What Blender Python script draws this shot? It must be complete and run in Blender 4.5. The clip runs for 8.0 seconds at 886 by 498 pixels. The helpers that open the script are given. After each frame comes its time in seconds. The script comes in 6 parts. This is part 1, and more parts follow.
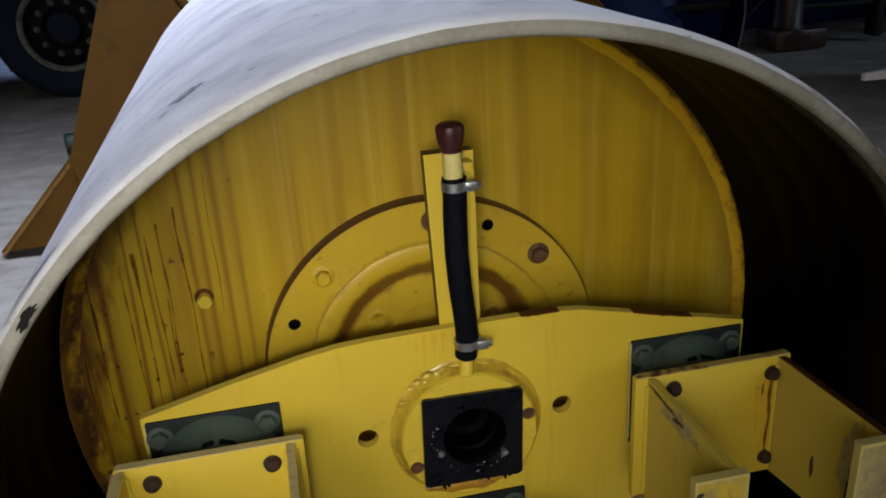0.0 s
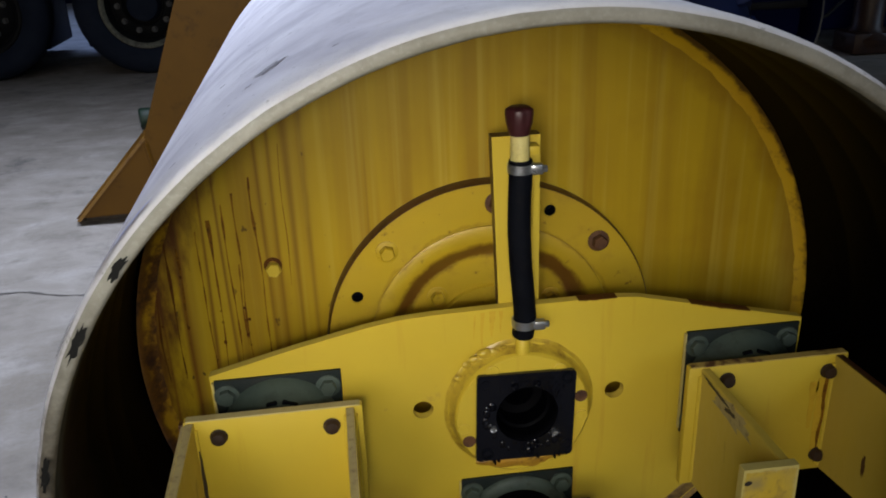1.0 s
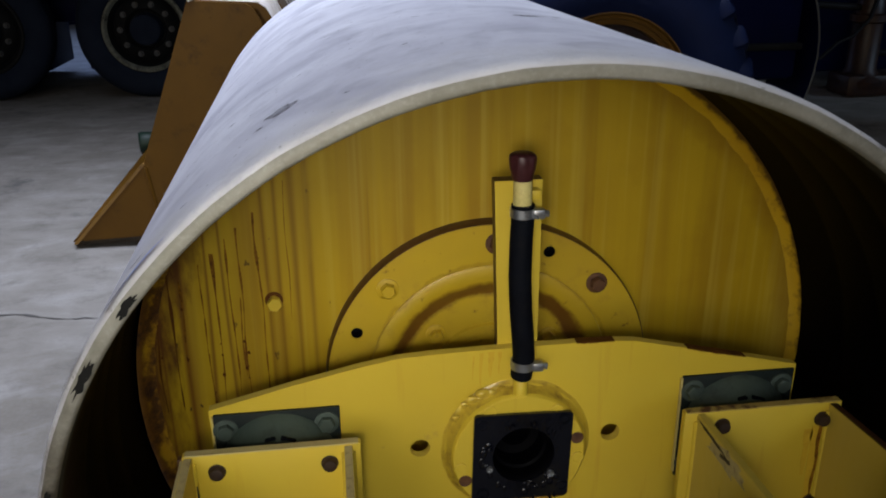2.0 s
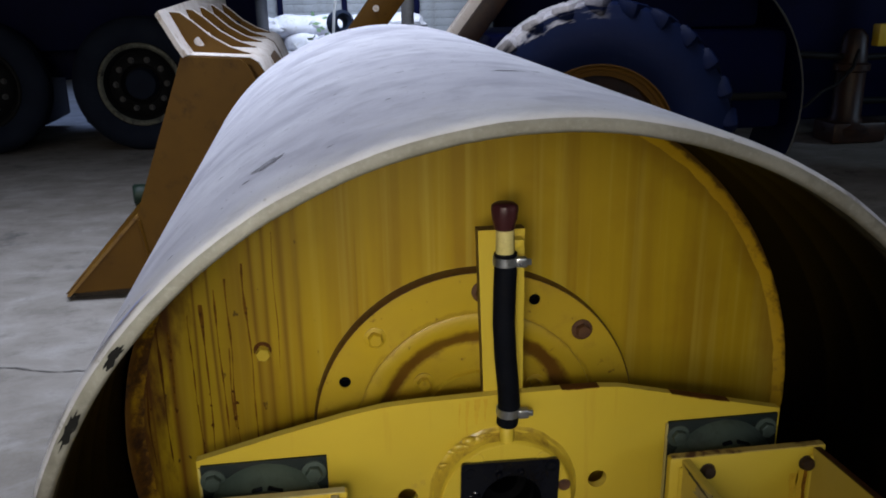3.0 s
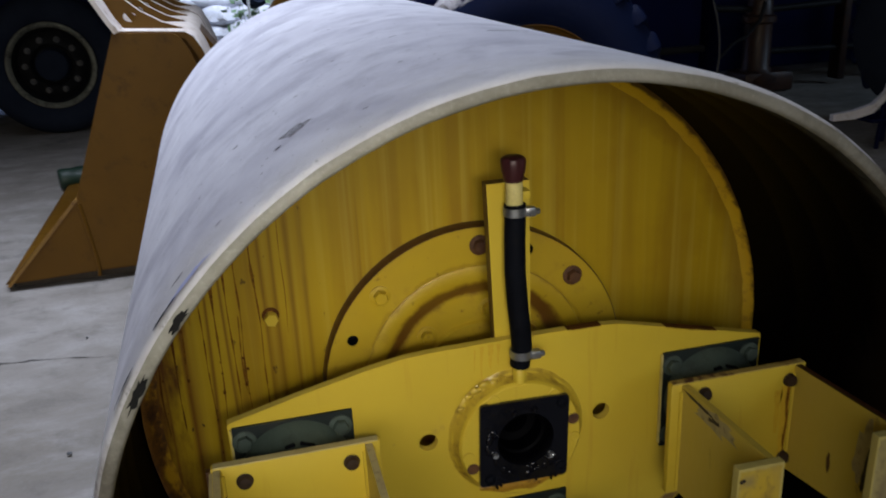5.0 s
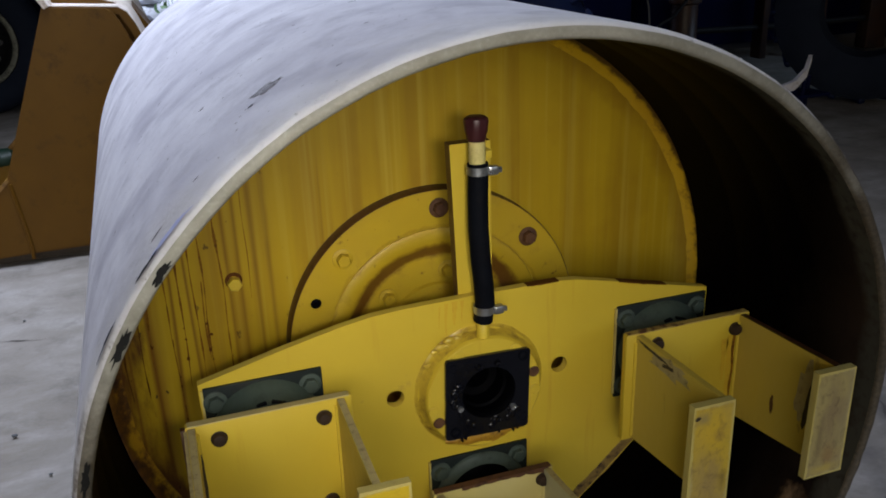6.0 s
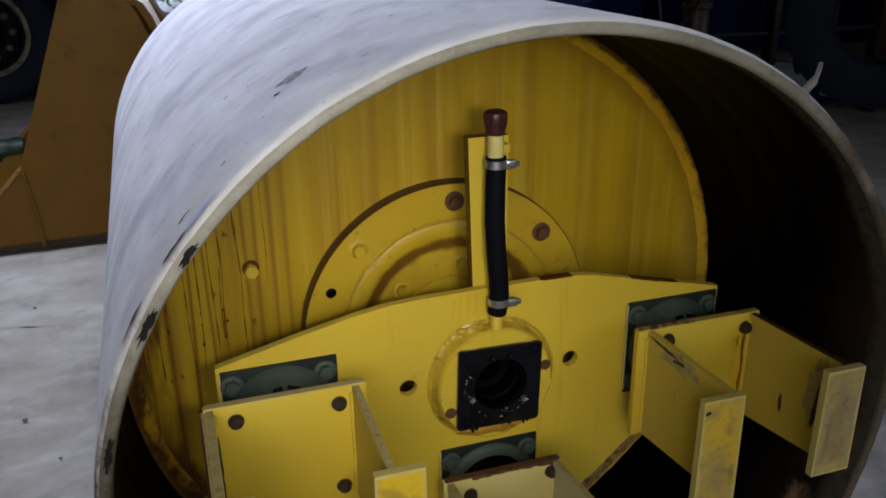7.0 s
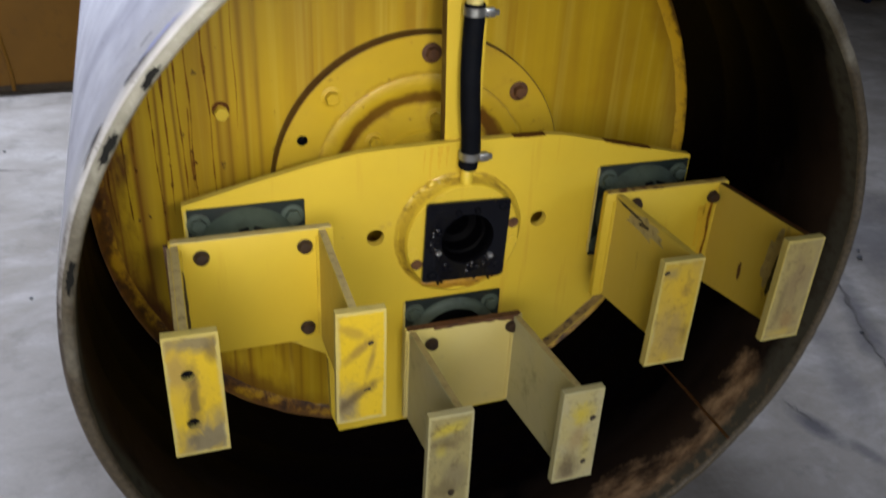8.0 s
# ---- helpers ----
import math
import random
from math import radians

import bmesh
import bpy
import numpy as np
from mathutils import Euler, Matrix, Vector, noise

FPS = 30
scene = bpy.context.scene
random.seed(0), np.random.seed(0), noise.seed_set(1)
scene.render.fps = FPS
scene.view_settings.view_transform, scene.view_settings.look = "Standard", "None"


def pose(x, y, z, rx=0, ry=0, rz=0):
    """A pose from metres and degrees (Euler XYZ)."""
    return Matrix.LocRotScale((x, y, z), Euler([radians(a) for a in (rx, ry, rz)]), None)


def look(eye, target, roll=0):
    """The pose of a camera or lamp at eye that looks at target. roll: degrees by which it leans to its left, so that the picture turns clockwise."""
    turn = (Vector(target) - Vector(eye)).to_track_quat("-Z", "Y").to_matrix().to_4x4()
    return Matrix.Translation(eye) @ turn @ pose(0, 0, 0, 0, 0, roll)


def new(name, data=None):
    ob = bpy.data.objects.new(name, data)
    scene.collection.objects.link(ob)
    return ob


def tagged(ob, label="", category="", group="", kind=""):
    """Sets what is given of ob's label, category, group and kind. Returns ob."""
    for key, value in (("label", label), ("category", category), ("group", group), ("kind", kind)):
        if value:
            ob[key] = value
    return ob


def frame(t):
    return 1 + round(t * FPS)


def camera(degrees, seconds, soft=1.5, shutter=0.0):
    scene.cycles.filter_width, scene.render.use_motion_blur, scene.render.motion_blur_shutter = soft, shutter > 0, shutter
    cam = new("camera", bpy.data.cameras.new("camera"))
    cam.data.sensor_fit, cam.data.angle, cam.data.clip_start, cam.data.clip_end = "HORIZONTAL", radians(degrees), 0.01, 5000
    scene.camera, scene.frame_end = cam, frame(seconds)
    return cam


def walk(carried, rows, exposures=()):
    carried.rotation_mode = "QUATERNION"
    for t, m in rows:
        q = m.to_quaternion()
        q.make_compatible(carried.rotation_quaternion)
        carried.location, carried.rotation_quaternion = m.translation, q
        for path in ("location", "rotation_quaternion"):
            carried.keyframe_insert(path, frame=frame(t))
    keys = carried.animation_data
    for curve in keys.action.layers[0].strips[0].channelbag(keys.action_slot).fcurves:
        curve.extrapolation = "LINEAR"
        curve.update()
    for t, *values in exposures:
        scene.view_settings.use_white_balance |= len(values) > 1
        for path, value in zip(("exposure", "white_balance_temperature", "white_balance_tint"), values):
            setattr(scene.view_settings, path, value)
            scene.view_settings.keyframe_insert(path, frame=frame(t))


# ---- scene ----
# camera and its walk: the drum's axis runs along y, its open end lies at y = 0
cam = camera(55.9, 8.0, soft=1.8, shutter=0.4)
ROWS = [
    (0.0, -0.2686, -0.9345, 1.6264, 67.4999, 3.1673, -12.4705),
    (0.5, -0.2656, -0.9526, 1.6231, 67.4770, 3.1833, -10.4737),
    (1.0, -0.2894, -0.9767, 1.6244, 67.0578, 1.8775, -7.7936),
    (1.2, -0.2943, -0.9763, 1.6309, 66.8472, 1.6349, -7.4303),
    (2.5, -0.3068, -0.9968, 1.6594, 70.9751, 0.0370, -8.0301),
    (3.0, -0.2901, -1.0115, 1.6621, 72.2884, 0.8406, -8.2061),
    (3.5, -0.2624, -1.0179, 1.6628, 72.7835, 1.6849, -8.7839),
    (4.0, -0.2811, -1.0063, 1.6547, 72.9030, 2.4428, -10.0594),
    (4.5, -0.3679, -1.0217, 1.6612, 72.1970, 2.6048, -11.0321),
    (5.0, -0.4663, -1.0537, 1.6660, 69.9521, 2.4488, -14.5849),
    (5.2, -0.4853, -1.0663, 1.6581, 69.2127, 2.4052, -16.1226),
    (6.3, -0.5567, -1.0930, 1.6384, 68.6656, 1.6877, -19.5113),
    (6.5, -0.5637, -1.0938, 1.6393, 68.5941, 1.5738, -19.3686),
    (7.0, -0.5736, -1.1073, 1.6319, 68.7350, 0.6701, -18.5866),
    (7.5, -0.5822, -1.1520, 1.6314, 65.3265, -1.3444, -17.7340),
    (8.0, -0.5592, -1.1302, 1.5829, 60.3922, -2.6832, -18.5013),
]
EXPOSURES = [(0.0, 0.06), (1.0, 0.06), (2.5, -0.24), (5.0, -0.27), (5.6, -0.16), (6.5, -0.06), (7.2, -0.12), (7.5, -0.04), (8.0, 0.56)]
walk(cam, [(t, pose(x, y, z, rx, ry, rz)) for t, x, y, z, rx, ry, rz in ROWS], EXPOSURES)

# ---- light: a dusk sky through the open front of a shed, and added lamps ----
world = bpy.data.worlds.new("world")
scene.world = world
world.use_nodes = True
wn, wl = world.node_tree.nodes, world.node_tree.links
sky = wn.new("ShaderNodeTexSky")
sky.sky_type, sky.sun_disc = "NISHITA", False
sky.sun_elevation, sky.sun_rotation = radians(18), radians(200)
wl.new(sky.outputs["Color"], wn["Background"].inputs["Color"])
wn["Background"].inputs["Strength"].default_value = 0.05


def area_lamp(name, m, sx, sy, watts, colour, spread=180):
    data = bpy.data.lights.new(name, "AREA")
    data.shape, data.size, data.size_y, data.energy, data.color = "RECTANGLE", sx, sy, watts, colour
    data.spread = radians(spread)
    ob = new(name, data)
    ob.matrix_world = m
    return ob


# sky light that falls through the shed's open front, behind the camera
area_lamp("front_opening_light", look((-2.2, -4.6, 2.4), (-1.3, 1.5, 0.6)), 2.6, 1.7, 15, (0.95, 0.96, 1.0), 75)
# a second lamp, added to brighten the floor right of the drum
area_lamp("front_opening_light", look((3.0, -4.4, 2.6), (1.25, -0.1, 0.0)), 2.2, 1.5, 4, (0.72, 0.80, 1.0), 36)
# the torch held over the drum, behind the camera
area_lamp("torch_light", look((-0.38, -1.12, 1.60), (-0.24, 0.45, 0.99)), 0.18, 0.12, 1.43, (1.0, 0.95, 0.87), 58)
# daylight through the translucent roof sheets over the drum
area_lamp("roof_sheet_light", look((-1.7, 2.8, 5.85), (-1.85, 2.8, 0.0)), 3.0, 5.8, 205, (0.74, 0.81, 1.0), 84)
# lit passage at the back, by the shutter
area_lamp("gateway_light", look((0.2, 9.8, 3.4), (0.0, 12.4, 0.8)), 3.0, 1.2, 135, (0.72, 0.82, 1.0), 120)
# daylight on the yard behind the truck
area_lamp("yard_light", look((-5.2, 13.2, 4.8), (-3.9, 10.6, 0.0)), 4.0, 1.5, 120, (0.36, 0.52, 1.0), 110)
# added fill lamp from an unseen side, on the machines in the dark corner
area_lamp("side_fill_light", look((8.95, 4.0, 2.4), (5.2, 7.0, 0.9)), 1.3, 0.9, 10, (0.55, 0.74, 1.0), 75)


# ---- materials ----
def material(name):
    m = bpy.data.materials.new(name)
    m.use_nodes = True
    nt = m.node_tree
    return m, nt, nt.nodes["Principled BSDF"]


def node(nt, kind, **values):
    n = nt.nodes.new(kind)
    for k, v in values.items():
        n.inputs[k.replace("_", " ")].default_value = v
    return n


def coords(nt, scale=(1, 1, 1)):
    tc = nt.nodes.new("ShaderNodeTexCoord")
    mp = nt.nodes.new("ShaderNodeMapping")
    mp.inputs["Scale"].default_value = scale
    nt.links.new(tc.outputs["Object"], mp.inputs["Vector"])
    return mp.outputs["Vector"]


def noise_of(nt, scale, detail=4.0, stretch=(1, 1, 1), rough=0.55, distort=0.0):
    n = node(nt, "ShaderNodeTexNoise", Scale=scale, Detail=detail, Roughness=rough, Distortion=distort)
    nt.links.new(coords(nt, stretch), n.inputs["Vector"])
    return n.outputs["Fac"]


def ramp_of(nt, fac, lo, hi, a=0.0, b=1.0):
    r = nt.nodes.new("ShaderNodeMapRange")
    r.clamp = True
    for k, v in (("From Min", lo), ("From Max", hi), ("To Min", a), ("To Max", b)):
        r.inputs[k].default_value = v
    nt.links.new(fac, r.inputs["Value"])
    return r.outputs["Result"]


def maths(nt, op, a, b):
    n = nt.nodes.new("ShaderNodeMath")
    n.operation = op
    for i, v in enumerate((a, b)):
        if isinstance(v, (int, float)):
            n.inputs[i].default_value = v
        else:
            nt.links.new(v, n.inputs[i])
    return n.outputs[0]


def mix_of(nt, fac, a, b):
    n = nt.nodes.new("ShaderNodeMix")
    n.data_type = "RGBA"
    for i, v in ((0, fac), (6, a), (7, b)):
        if isinstance(v, (int, float)):
            n.inputs[i].default_value = v
        elif isinstance(v, tuple):
            n.inputs[i].default_value = (*v, 1)
        else:
            nt.links.new(v, n.inputs[i])
    return n.outputs[2]


def bump_of(nt, bsdf, height, strength=0.3, distance=0.002):
    b = node(nt, "ShaderNodeBump", Strength=strength, Distance=distance)
    nt.links.new(height, b.inputs["Height"])
    nt.links.new(b.outputs["Normal"], bsdf.inputs["Normal"])


def worn(name, base, second, stain, rough=0.5, metal=0.0, big=3.0, fine=60.0, amount=(0.5, 0.72), stretch=(1, 1, 1), bump=0.25, depth=0.0015, spec=0.5):
    """A surface with two-scale colour change, stains and fine relief."""
    m, nt, bsdf = material(name)
    large = noise_of(nt, big, 5, stretch)
    small = noise_of(nt, fine, 4, stretch)
    col = mix_of(nt, ramp_of(nt, large, 0.3, 0.7), base, second)
    spot = maths(nt, "MULTIPLY", ramp_of(nt, noise_of(nt, big * 3.1, 8, stretch, 0.7), *amount), ramp_of(nt, small, 0.3, 0.6))
    col = mix_of(nt, spot, col, stain)
    nt.links.new(col, bsdf.inputs["Base Color"])
    nt.links.new(ramp_of(nt, small, 0.2, 0.8, rough - 0.1, rough + 0.12), bsdf.inputs["Roughness"])
    bsdf.inputs["Metallic"].default_value = metal
    bsdf.inputs["Specular IOR Level"].default_value = spec
    bump_of(nt, bsdf, maths(nt, "ADD", small, maths(nt, "MULTIPLY", large, 2.0)), bump, depth)
    return m


YELLOW, YELLOW_B, DARK_RUST = (0.60, 0.442, 0.034), (0.53, 0.378, 0.028), (0.035, 0.014, 0.008)


def disc_paint():
    """Old yellow paint with rust runs down the end disc, densest on one side."""
    m, nt, bsdf = material("streaked_yellow_paint")
    fine = noise_of(nt, 1.0, 3, (75, 4, 1.3), 0.55)
    wide = noise_of(nt, 1.0, 3, (17, 3, 0.8), 0.55)
    broken = noise_of(nt, 9.0, 5)
    cloud = noise_of(nt, 2.4, 5)
    tc = nt.nodes.new("ShaderNodeTexCoord")
    sep = nt.nodes.new("ShaderNodeSeparateXYZ")
    nt.links.new(tc.outputs["Object"], sep.inputs[0])
    side = ramp_of(nt, maths(nt, "ADD", sep.outputs["X"], maths(nt, "MULTIPLY", maths(nt, "SUBTRACT", cloud, 0.5), 0.5)), -0.62, -0.10, 1.0, 0.0)
    # old paint, patchy, browner where water ran
    col = mix_of(nt, ramp_of(nt, cloud, 0.3, 0.7), (0.450, 0.303, 0.0085), (0.370, 0.240, 0.0075))
    col = mix_of(nt, maths(nt, "MULTIPLY", ramp_of(nt, broken, 0.5, 0.75), 0.35), col, (0.30, 0.165, 0.006))
    broad = maths(nt, "MULTIPLY", ramp_of(nt, wide, 0.46, 0.68), ramp_of(nt, side, 0, 1, 0.38, 0.85))
    col = mix_of(nt, broad, col, (0.235, 0.120, 0.006))
    pale = maths(nt, "MULTIPLY", ramp_of(nt, noise_of(nt, 1.0, 3, (46, 3, 0.7), 0.5), 0.53, 0.68), ramp_of(nt, side, 0, 1, 0.42, 0.12))
    col = mix_of(nt, pale, col, (0.51, 0.385, 0.055))
    # wavering drips with a brown halo, broken along their length
    drip = noise_of(nt, 1.0, 1, (19, 3, 0.38), 0.4, 0.0)
    gap = noise_of(nt, 1.0, 3, (15, 3, 2.6), 0.6)
    off = maths(nt, "ABSOLUTE", maths(nt, "SUBTRACT", drip, 0.5), 0)
    there = ramp_of(nt, maths(nt, "ADD", gap, maths(nt, "MULTIPLY", side, 0.20)), 0.46, 0.60)
    halo = maths(nt, "MULTIPLY", ramp_of(nt, off, 0.0, 0.085, 1.0, 0.0), there)
    core = maths(nt, "MULTIPLY", ramp_of(nt, off, 0.004, 0.052, 1.0, 0.0), there)
    col = mix_of(nt, maths(nt, "MULTIPLY", halo, ramp_of(nt, side, 0, 1, 0.15, 0.50)), col, (0.205, 0.088, 0.004))
    col = mix_of(nt, maths(nt, "MULTIPLY", core, ramp_of(nt, side, 0, 1, 0.08, 0.66)), col, (0.120, 0.044, 0.004))
    # rust creeping in from the weld along the edge, broken up
    rad = radius_of(nt, sep)
    edge = ramp_of(nt, maths(nt, "ADD", rad, maths(nt, "MULTIPLY", maths(nt, "SUBTRACT", broken, 0.5), 0.06)), 0.655, 0.700)
    col = mix_of(nt, maths(nt, "MULTIPLY", edge, 0.6), col, (0.21, 0.105, 0.006))
    patch = ramp_of(nt, maths(nt, "ADD", rad, maths(nt, "MULTIPLY", maths(nt, "SUBTRACT", noise_of(nt, 13.0, 6, (1, 1, 0.3), 0.65), 0.5), 0.22)), 0.660, 0.70)
    col = mix_of(nt, maths(nt, "MULTIPLY", patch, maths(nt, "MULTIPLY", side, 0.95)), col, (0.085, 0.028, 0.005))
    # small dark chips
    chips = ramp_of(nt, noise_of(nt, 46.0, 3, (1, 1, 0.6)), 0.68, 0.72)
    col = mix_of(nt, maths(nt, "MULTIPLY", chips, maths(nt, "MULTIPLY", side, 0.9)), col, DARK_RUST)
    nt.links.new(col, bsdf.inputs["Base Color"])
    bsdf.inputs["Roughness"].default_value = 0.48
    bsdf.inputs["Specular IOR Level"].default_value = 0.3
    bump_of(nt, bsdf, maths(nt, "ADD", fine, broken), 0.2, 0.001)
    return m


def drum_white():
    """Dusty off-white paint with soft grey smears that run round the drum, creamy and rough by the rim."""
    m, nt, bsdf = material("scuffed_white_paint")
    tc = nt.nodes.new("ShaderNodeTexCoord")
    sep = nt.nodes.new("ShaderNodeSeparateXYZ")
    nt.links.new(tc.outputs["Object"], sep.inputs[0])
    turn = maths(nt, "ARCTAN2", sep.outputs["X"], maths(nt, "SUBTRACT", sep.outputs["Z"], 0.75))

    def rolled(around, along, detail, rough=0.55, distort=0.0, shift=0.0):
        c = nt.nodes.new("ShaderNodeCombineXYZ")
        nt.links.new(maths(nt, "ADD", maths(nt, "MULTIPLY", turn, around), maths(nt, "MULTIPLY", sep.outputs["Y"], around * 0.15)), c.inputs[0])
        nt.links.new(maths(nt, "ADD", maths(nt, "MULTIPLY", sep.outputs["Y"], along), shift), c.inputs[1])
        n = node(nt, "ShaderNodeTexNoise", Scale=1.0, Detail=detail, Roughness=rough, Distortion=distort)
        nt.links.new(c.outputs[0], n.inputs["Vector"])
        return n.outputs["Fac"]

    broad, smear, drag = rolled(2.4, 4.2, 3, 0.5, 0.35), rolled(5.0, 8.5, 4, 0.6, 0.5, 7.0), rolled(14.0, 40.0, 3, 0.6, 0.6, 3.0)
    fine = noise_of(nt, 55.0, 6, rough=0.65)
    cloud = noise_of(nt, 5.0, 7, rough=0.62)
    nick = rolled(16.0, 70.0, 4, 0.6, 0.3, 1.0)
    col = mix_of(nt, ramp_of(nt, cloud, 0.32, 0.66), (0.565, 0.56, 0.615), (0.71, 0.71, 0.755))
    col = mix_of(nt, maths(nt, "MULTIPLY", ramp_of(nt, broad, 0.50, 0.66), 0.62), col, (0.36, 0.355, 0.42))
    col = mix_of(nt, maths(nt, "MULTIPLY", ramp_of(nt, smear, 0.56, 0.70), 0.38), col, (0.29, 0.285, 0.33))
    col = mix_of(nt, maths(nt, "MULTIPLY", ramp_of(nt, drag, 0.55, 0.70), 0.07), col, (0.36, 0.35, 0.37))
    blot = noise_of(nt, 9.0, 9, rough=0.7, distort=0.15)
    col = mix_of(nt, maths(nt, "MULTIPLY", ramp_of(nt, blot, 0.50, 0.68), 0.42), col, (0.33, 0.325, 0.37))
    col = mix_of(nt, maths(nt, "MULTIPLY", ramp_of(nt, nick, 0.71, 0.745), 0.8), col, (0.10, 0.095, 0.10))
    col = mix_of(nt, maths(nt, "MULTIPLY", ramp_of(nt, fine, 0.34, 0.50, 1.0, 0.0), 0.22), col, (0.44, 0.42, 0.42))
    pit = ramp_of(nt, noise_of(nt, 75.0, 2, rough=0.4), 0.725, 0.76)
    col = mix_of(nt, maths(nt, "MULTIPLY", pit, 0.75), col, (0.12, 0.115, 0.12))
    near = ramp_of(nt, maths(nt, "ADD", sep.outputs["Y"], maths(nt, "MULTIPLY", maths(nt, "SUBTRACT", cloud, 0.5), 0.40)), 0.0, 0.15, 1.0, 0.0)
    col = mix_of(nt, maths(nt, "MULTIPLY", near, 0.40), col, (0.66, 0.64, 0.57))
    nt.links.new(col, bsdf.inputs["Base Color"])
    # the shoulder of the mouth turns dark brown towards its bottom and one side
    low = ramp_of(nt, maths(nt, "ADD", maths(nt, "SUBTRACT", sep.outputs["Z"], maths(nt, "MULTIPLY", sep.outputs["X"], 0.25)), maths(nt, "MULTIPLY", maths(nt, "SUBTRACT", blot, 0.5), 0.9)), 1.08, 1.25, 1.0, 0.0)
    lip = ramp_of(nt, maths(nt, "ADD", sep.outputs["Y"], maths(nt, "MULTIPLY", maths(nt, "SUBTRACT", fine, 0.5), 0.02)), 0.016, 0.028, 1.0, 0.0)
    col = mix_of(nt, maths(nt, "MULTIPLY", maths(nt, "MULTIPLY", low, lip), 0.95), col, mix_of(nt, ramp_of(nt, fine, 0.3, 0.7), (0.040, 0.030, 0.022), (0.105, 0.083, 0.060)))
    nt.links.new(col, bsdf.inputs["Base Color"])
    nt.links.new(ramp_of(nt, fine, 0.3, 0.7, 0.52, 0.80), bsdf.inputs["Roughness"])
    bsdf.inputs["Specular IOR Level"].default_value = 0.3
    chalk = maths(nt, "MULTIPLY", fine, ramp_of(nt, near, 0.0, 1.0, 1.0, 5.0))
    bump_of(nt, bsdf, maths(nt, "ADD", maths(nt, "MULTIPLY", cloud, 3.0), chalk), 0.45, 0.0024)
    return m


def concrete():
    m, nt, bsdf = material("dusty_concrete")
    big, mid, fine = noise_of(nt, 0.8, 6), noise_of(nt, 5.0, 7, rough=0.65), noise_of(nt, 70.0, 4)
    col = mix_of(nt, ramp_of(nt, big, 0.35, 0.65), (0.150, 0.134, 0.112), (0.222, 0.205, 0.184))
    chalk = noise_of(nt, 2.6, 8, (1, 1.6, 1), 0.68, 0.3)
    col = mix_of(nt, maths(nt, "MULTIPLY", ramp_of(nt, chalk, 0.48, 0.68), 0.6), col, (0.31, 0.298, 0.284))
    col = mix_of(nt, maths(nt, "MULTIPLY", ramp_of(nt, chalk, 0.34, 0.46, 1.0, 0.0), 0.6), col, (0.112, 0.10, 0.085))
    col = mix_of(nt, ramp_of(nt, mid, 0.55, 0.75), col, (0.118, 0.107, 0.092))
    col = mix_of(nt, ramp_of(nt, noise_of(nt, 1.7, 8, rough=0.7), 0.58, 0.70), col, (0.085, 0.08, 0.076))
    col = mix_of(nt, maths(nt, "MULTIPLY", ramp_of(nt, fine, 0.35, 0.55, 1.0, 0.0), 0.3), col, (0.18, 0.172, 0.158))
    # oil marks and tyre dirt beside the drum, broad patches painting shade behind
    tc = nt.nodes.new("ShaderNodeTexCoord")
    sep = nt.nodes.new("ShaderNodeSeparateXYZ")
    nt.links.new(tc.outputs["Object"], sep.inputs[0])
    warp = maths(nt, "ADD", maths(nt, "MULTIPLY", maths(nt, "SUBTRACT", mid, 0.5), 2.2), maths(nt, "MULTIPLY", maths(nt, "SUBTRACT", chalk, 0.5), 1.6))
    for at, half, slant, strength in (((1.12, 0.25), (0.030, 0.075), 0.35, 0.85), ((1.19, 0.13), (0.020, 0.06), 0.3, 0.6), ((1.68, 0.70), (0.045, 0.22), -0.5, 0.7), ((1.50, 0.95), (0.12, 0.35), -0.5, 0.45), ((2.15, 1.25), (0.35, 0.35), 0.0, 0.6), ((1.36, 0.42), (0.05, 0.20), -0.4, 0.4)):
        col = mix_of(nt, maths(nt, "MULTIPLY", smudge(nt, sep.outputs["X"], sep.outputs["Y"], at, half, slant, warp), strength), col, (0.050, 0.048, 0.055))
    nt.links.new(col, bsdf.inputs["Base Color"])
    bsdf.inputs["Roughness"].default_value = 0.85
    bump_of(nt, bsdf, maths(nt, "ADD", mid, maths(nt, "MULTIPLY", fine, 0.4)), 0.5, 0.006)
    return m


def plate_paint():
    """Newer yellow paint, a little uneven, with a few orange runs and scuffs."""
    m, nt, bsdf = material("fresh_yellow_paint")
    big, fine = noise_of(nt, 2.6, 4), noise_of(nt, 45.0, 4)
    run = noise_of(nt, 1.0, 3, (38, 38, 3.0), 0.5)
    scuff = noise_of(nt, 11.0, 7, rough=0.68)
    col = mix_of(nt, ramp_of(nt, big, 0.3, 0.7), YELLOW, YELLOW_B)
    col = mix_of(nt, maths(nt, "MULTIPLY", ramp_of(nt, run, 0.63, 0.78), 0.38), col, (0.42, 0.22, 0.018))
    col = mix_of(nt, maths(nt, "MULTIPLY", ramp_of(nt, scuff, 0.66, 0.74), 0.6), col, (0.34, 0.22, 0.05))
    nt.links.new(col, bsdf.inputs["Base Color"])
    nt.links.new(ramp_of(nt, scuff, 0.3, 0.7, 0.36, 0.56), bsdf.inputs["Roughness"])
    bump_of(nt, bsdf, maths(nt, "ADD", fine, maths(nt, "MULTIPLY", big, 2.0)), 0.12, 0.0015)
    return m


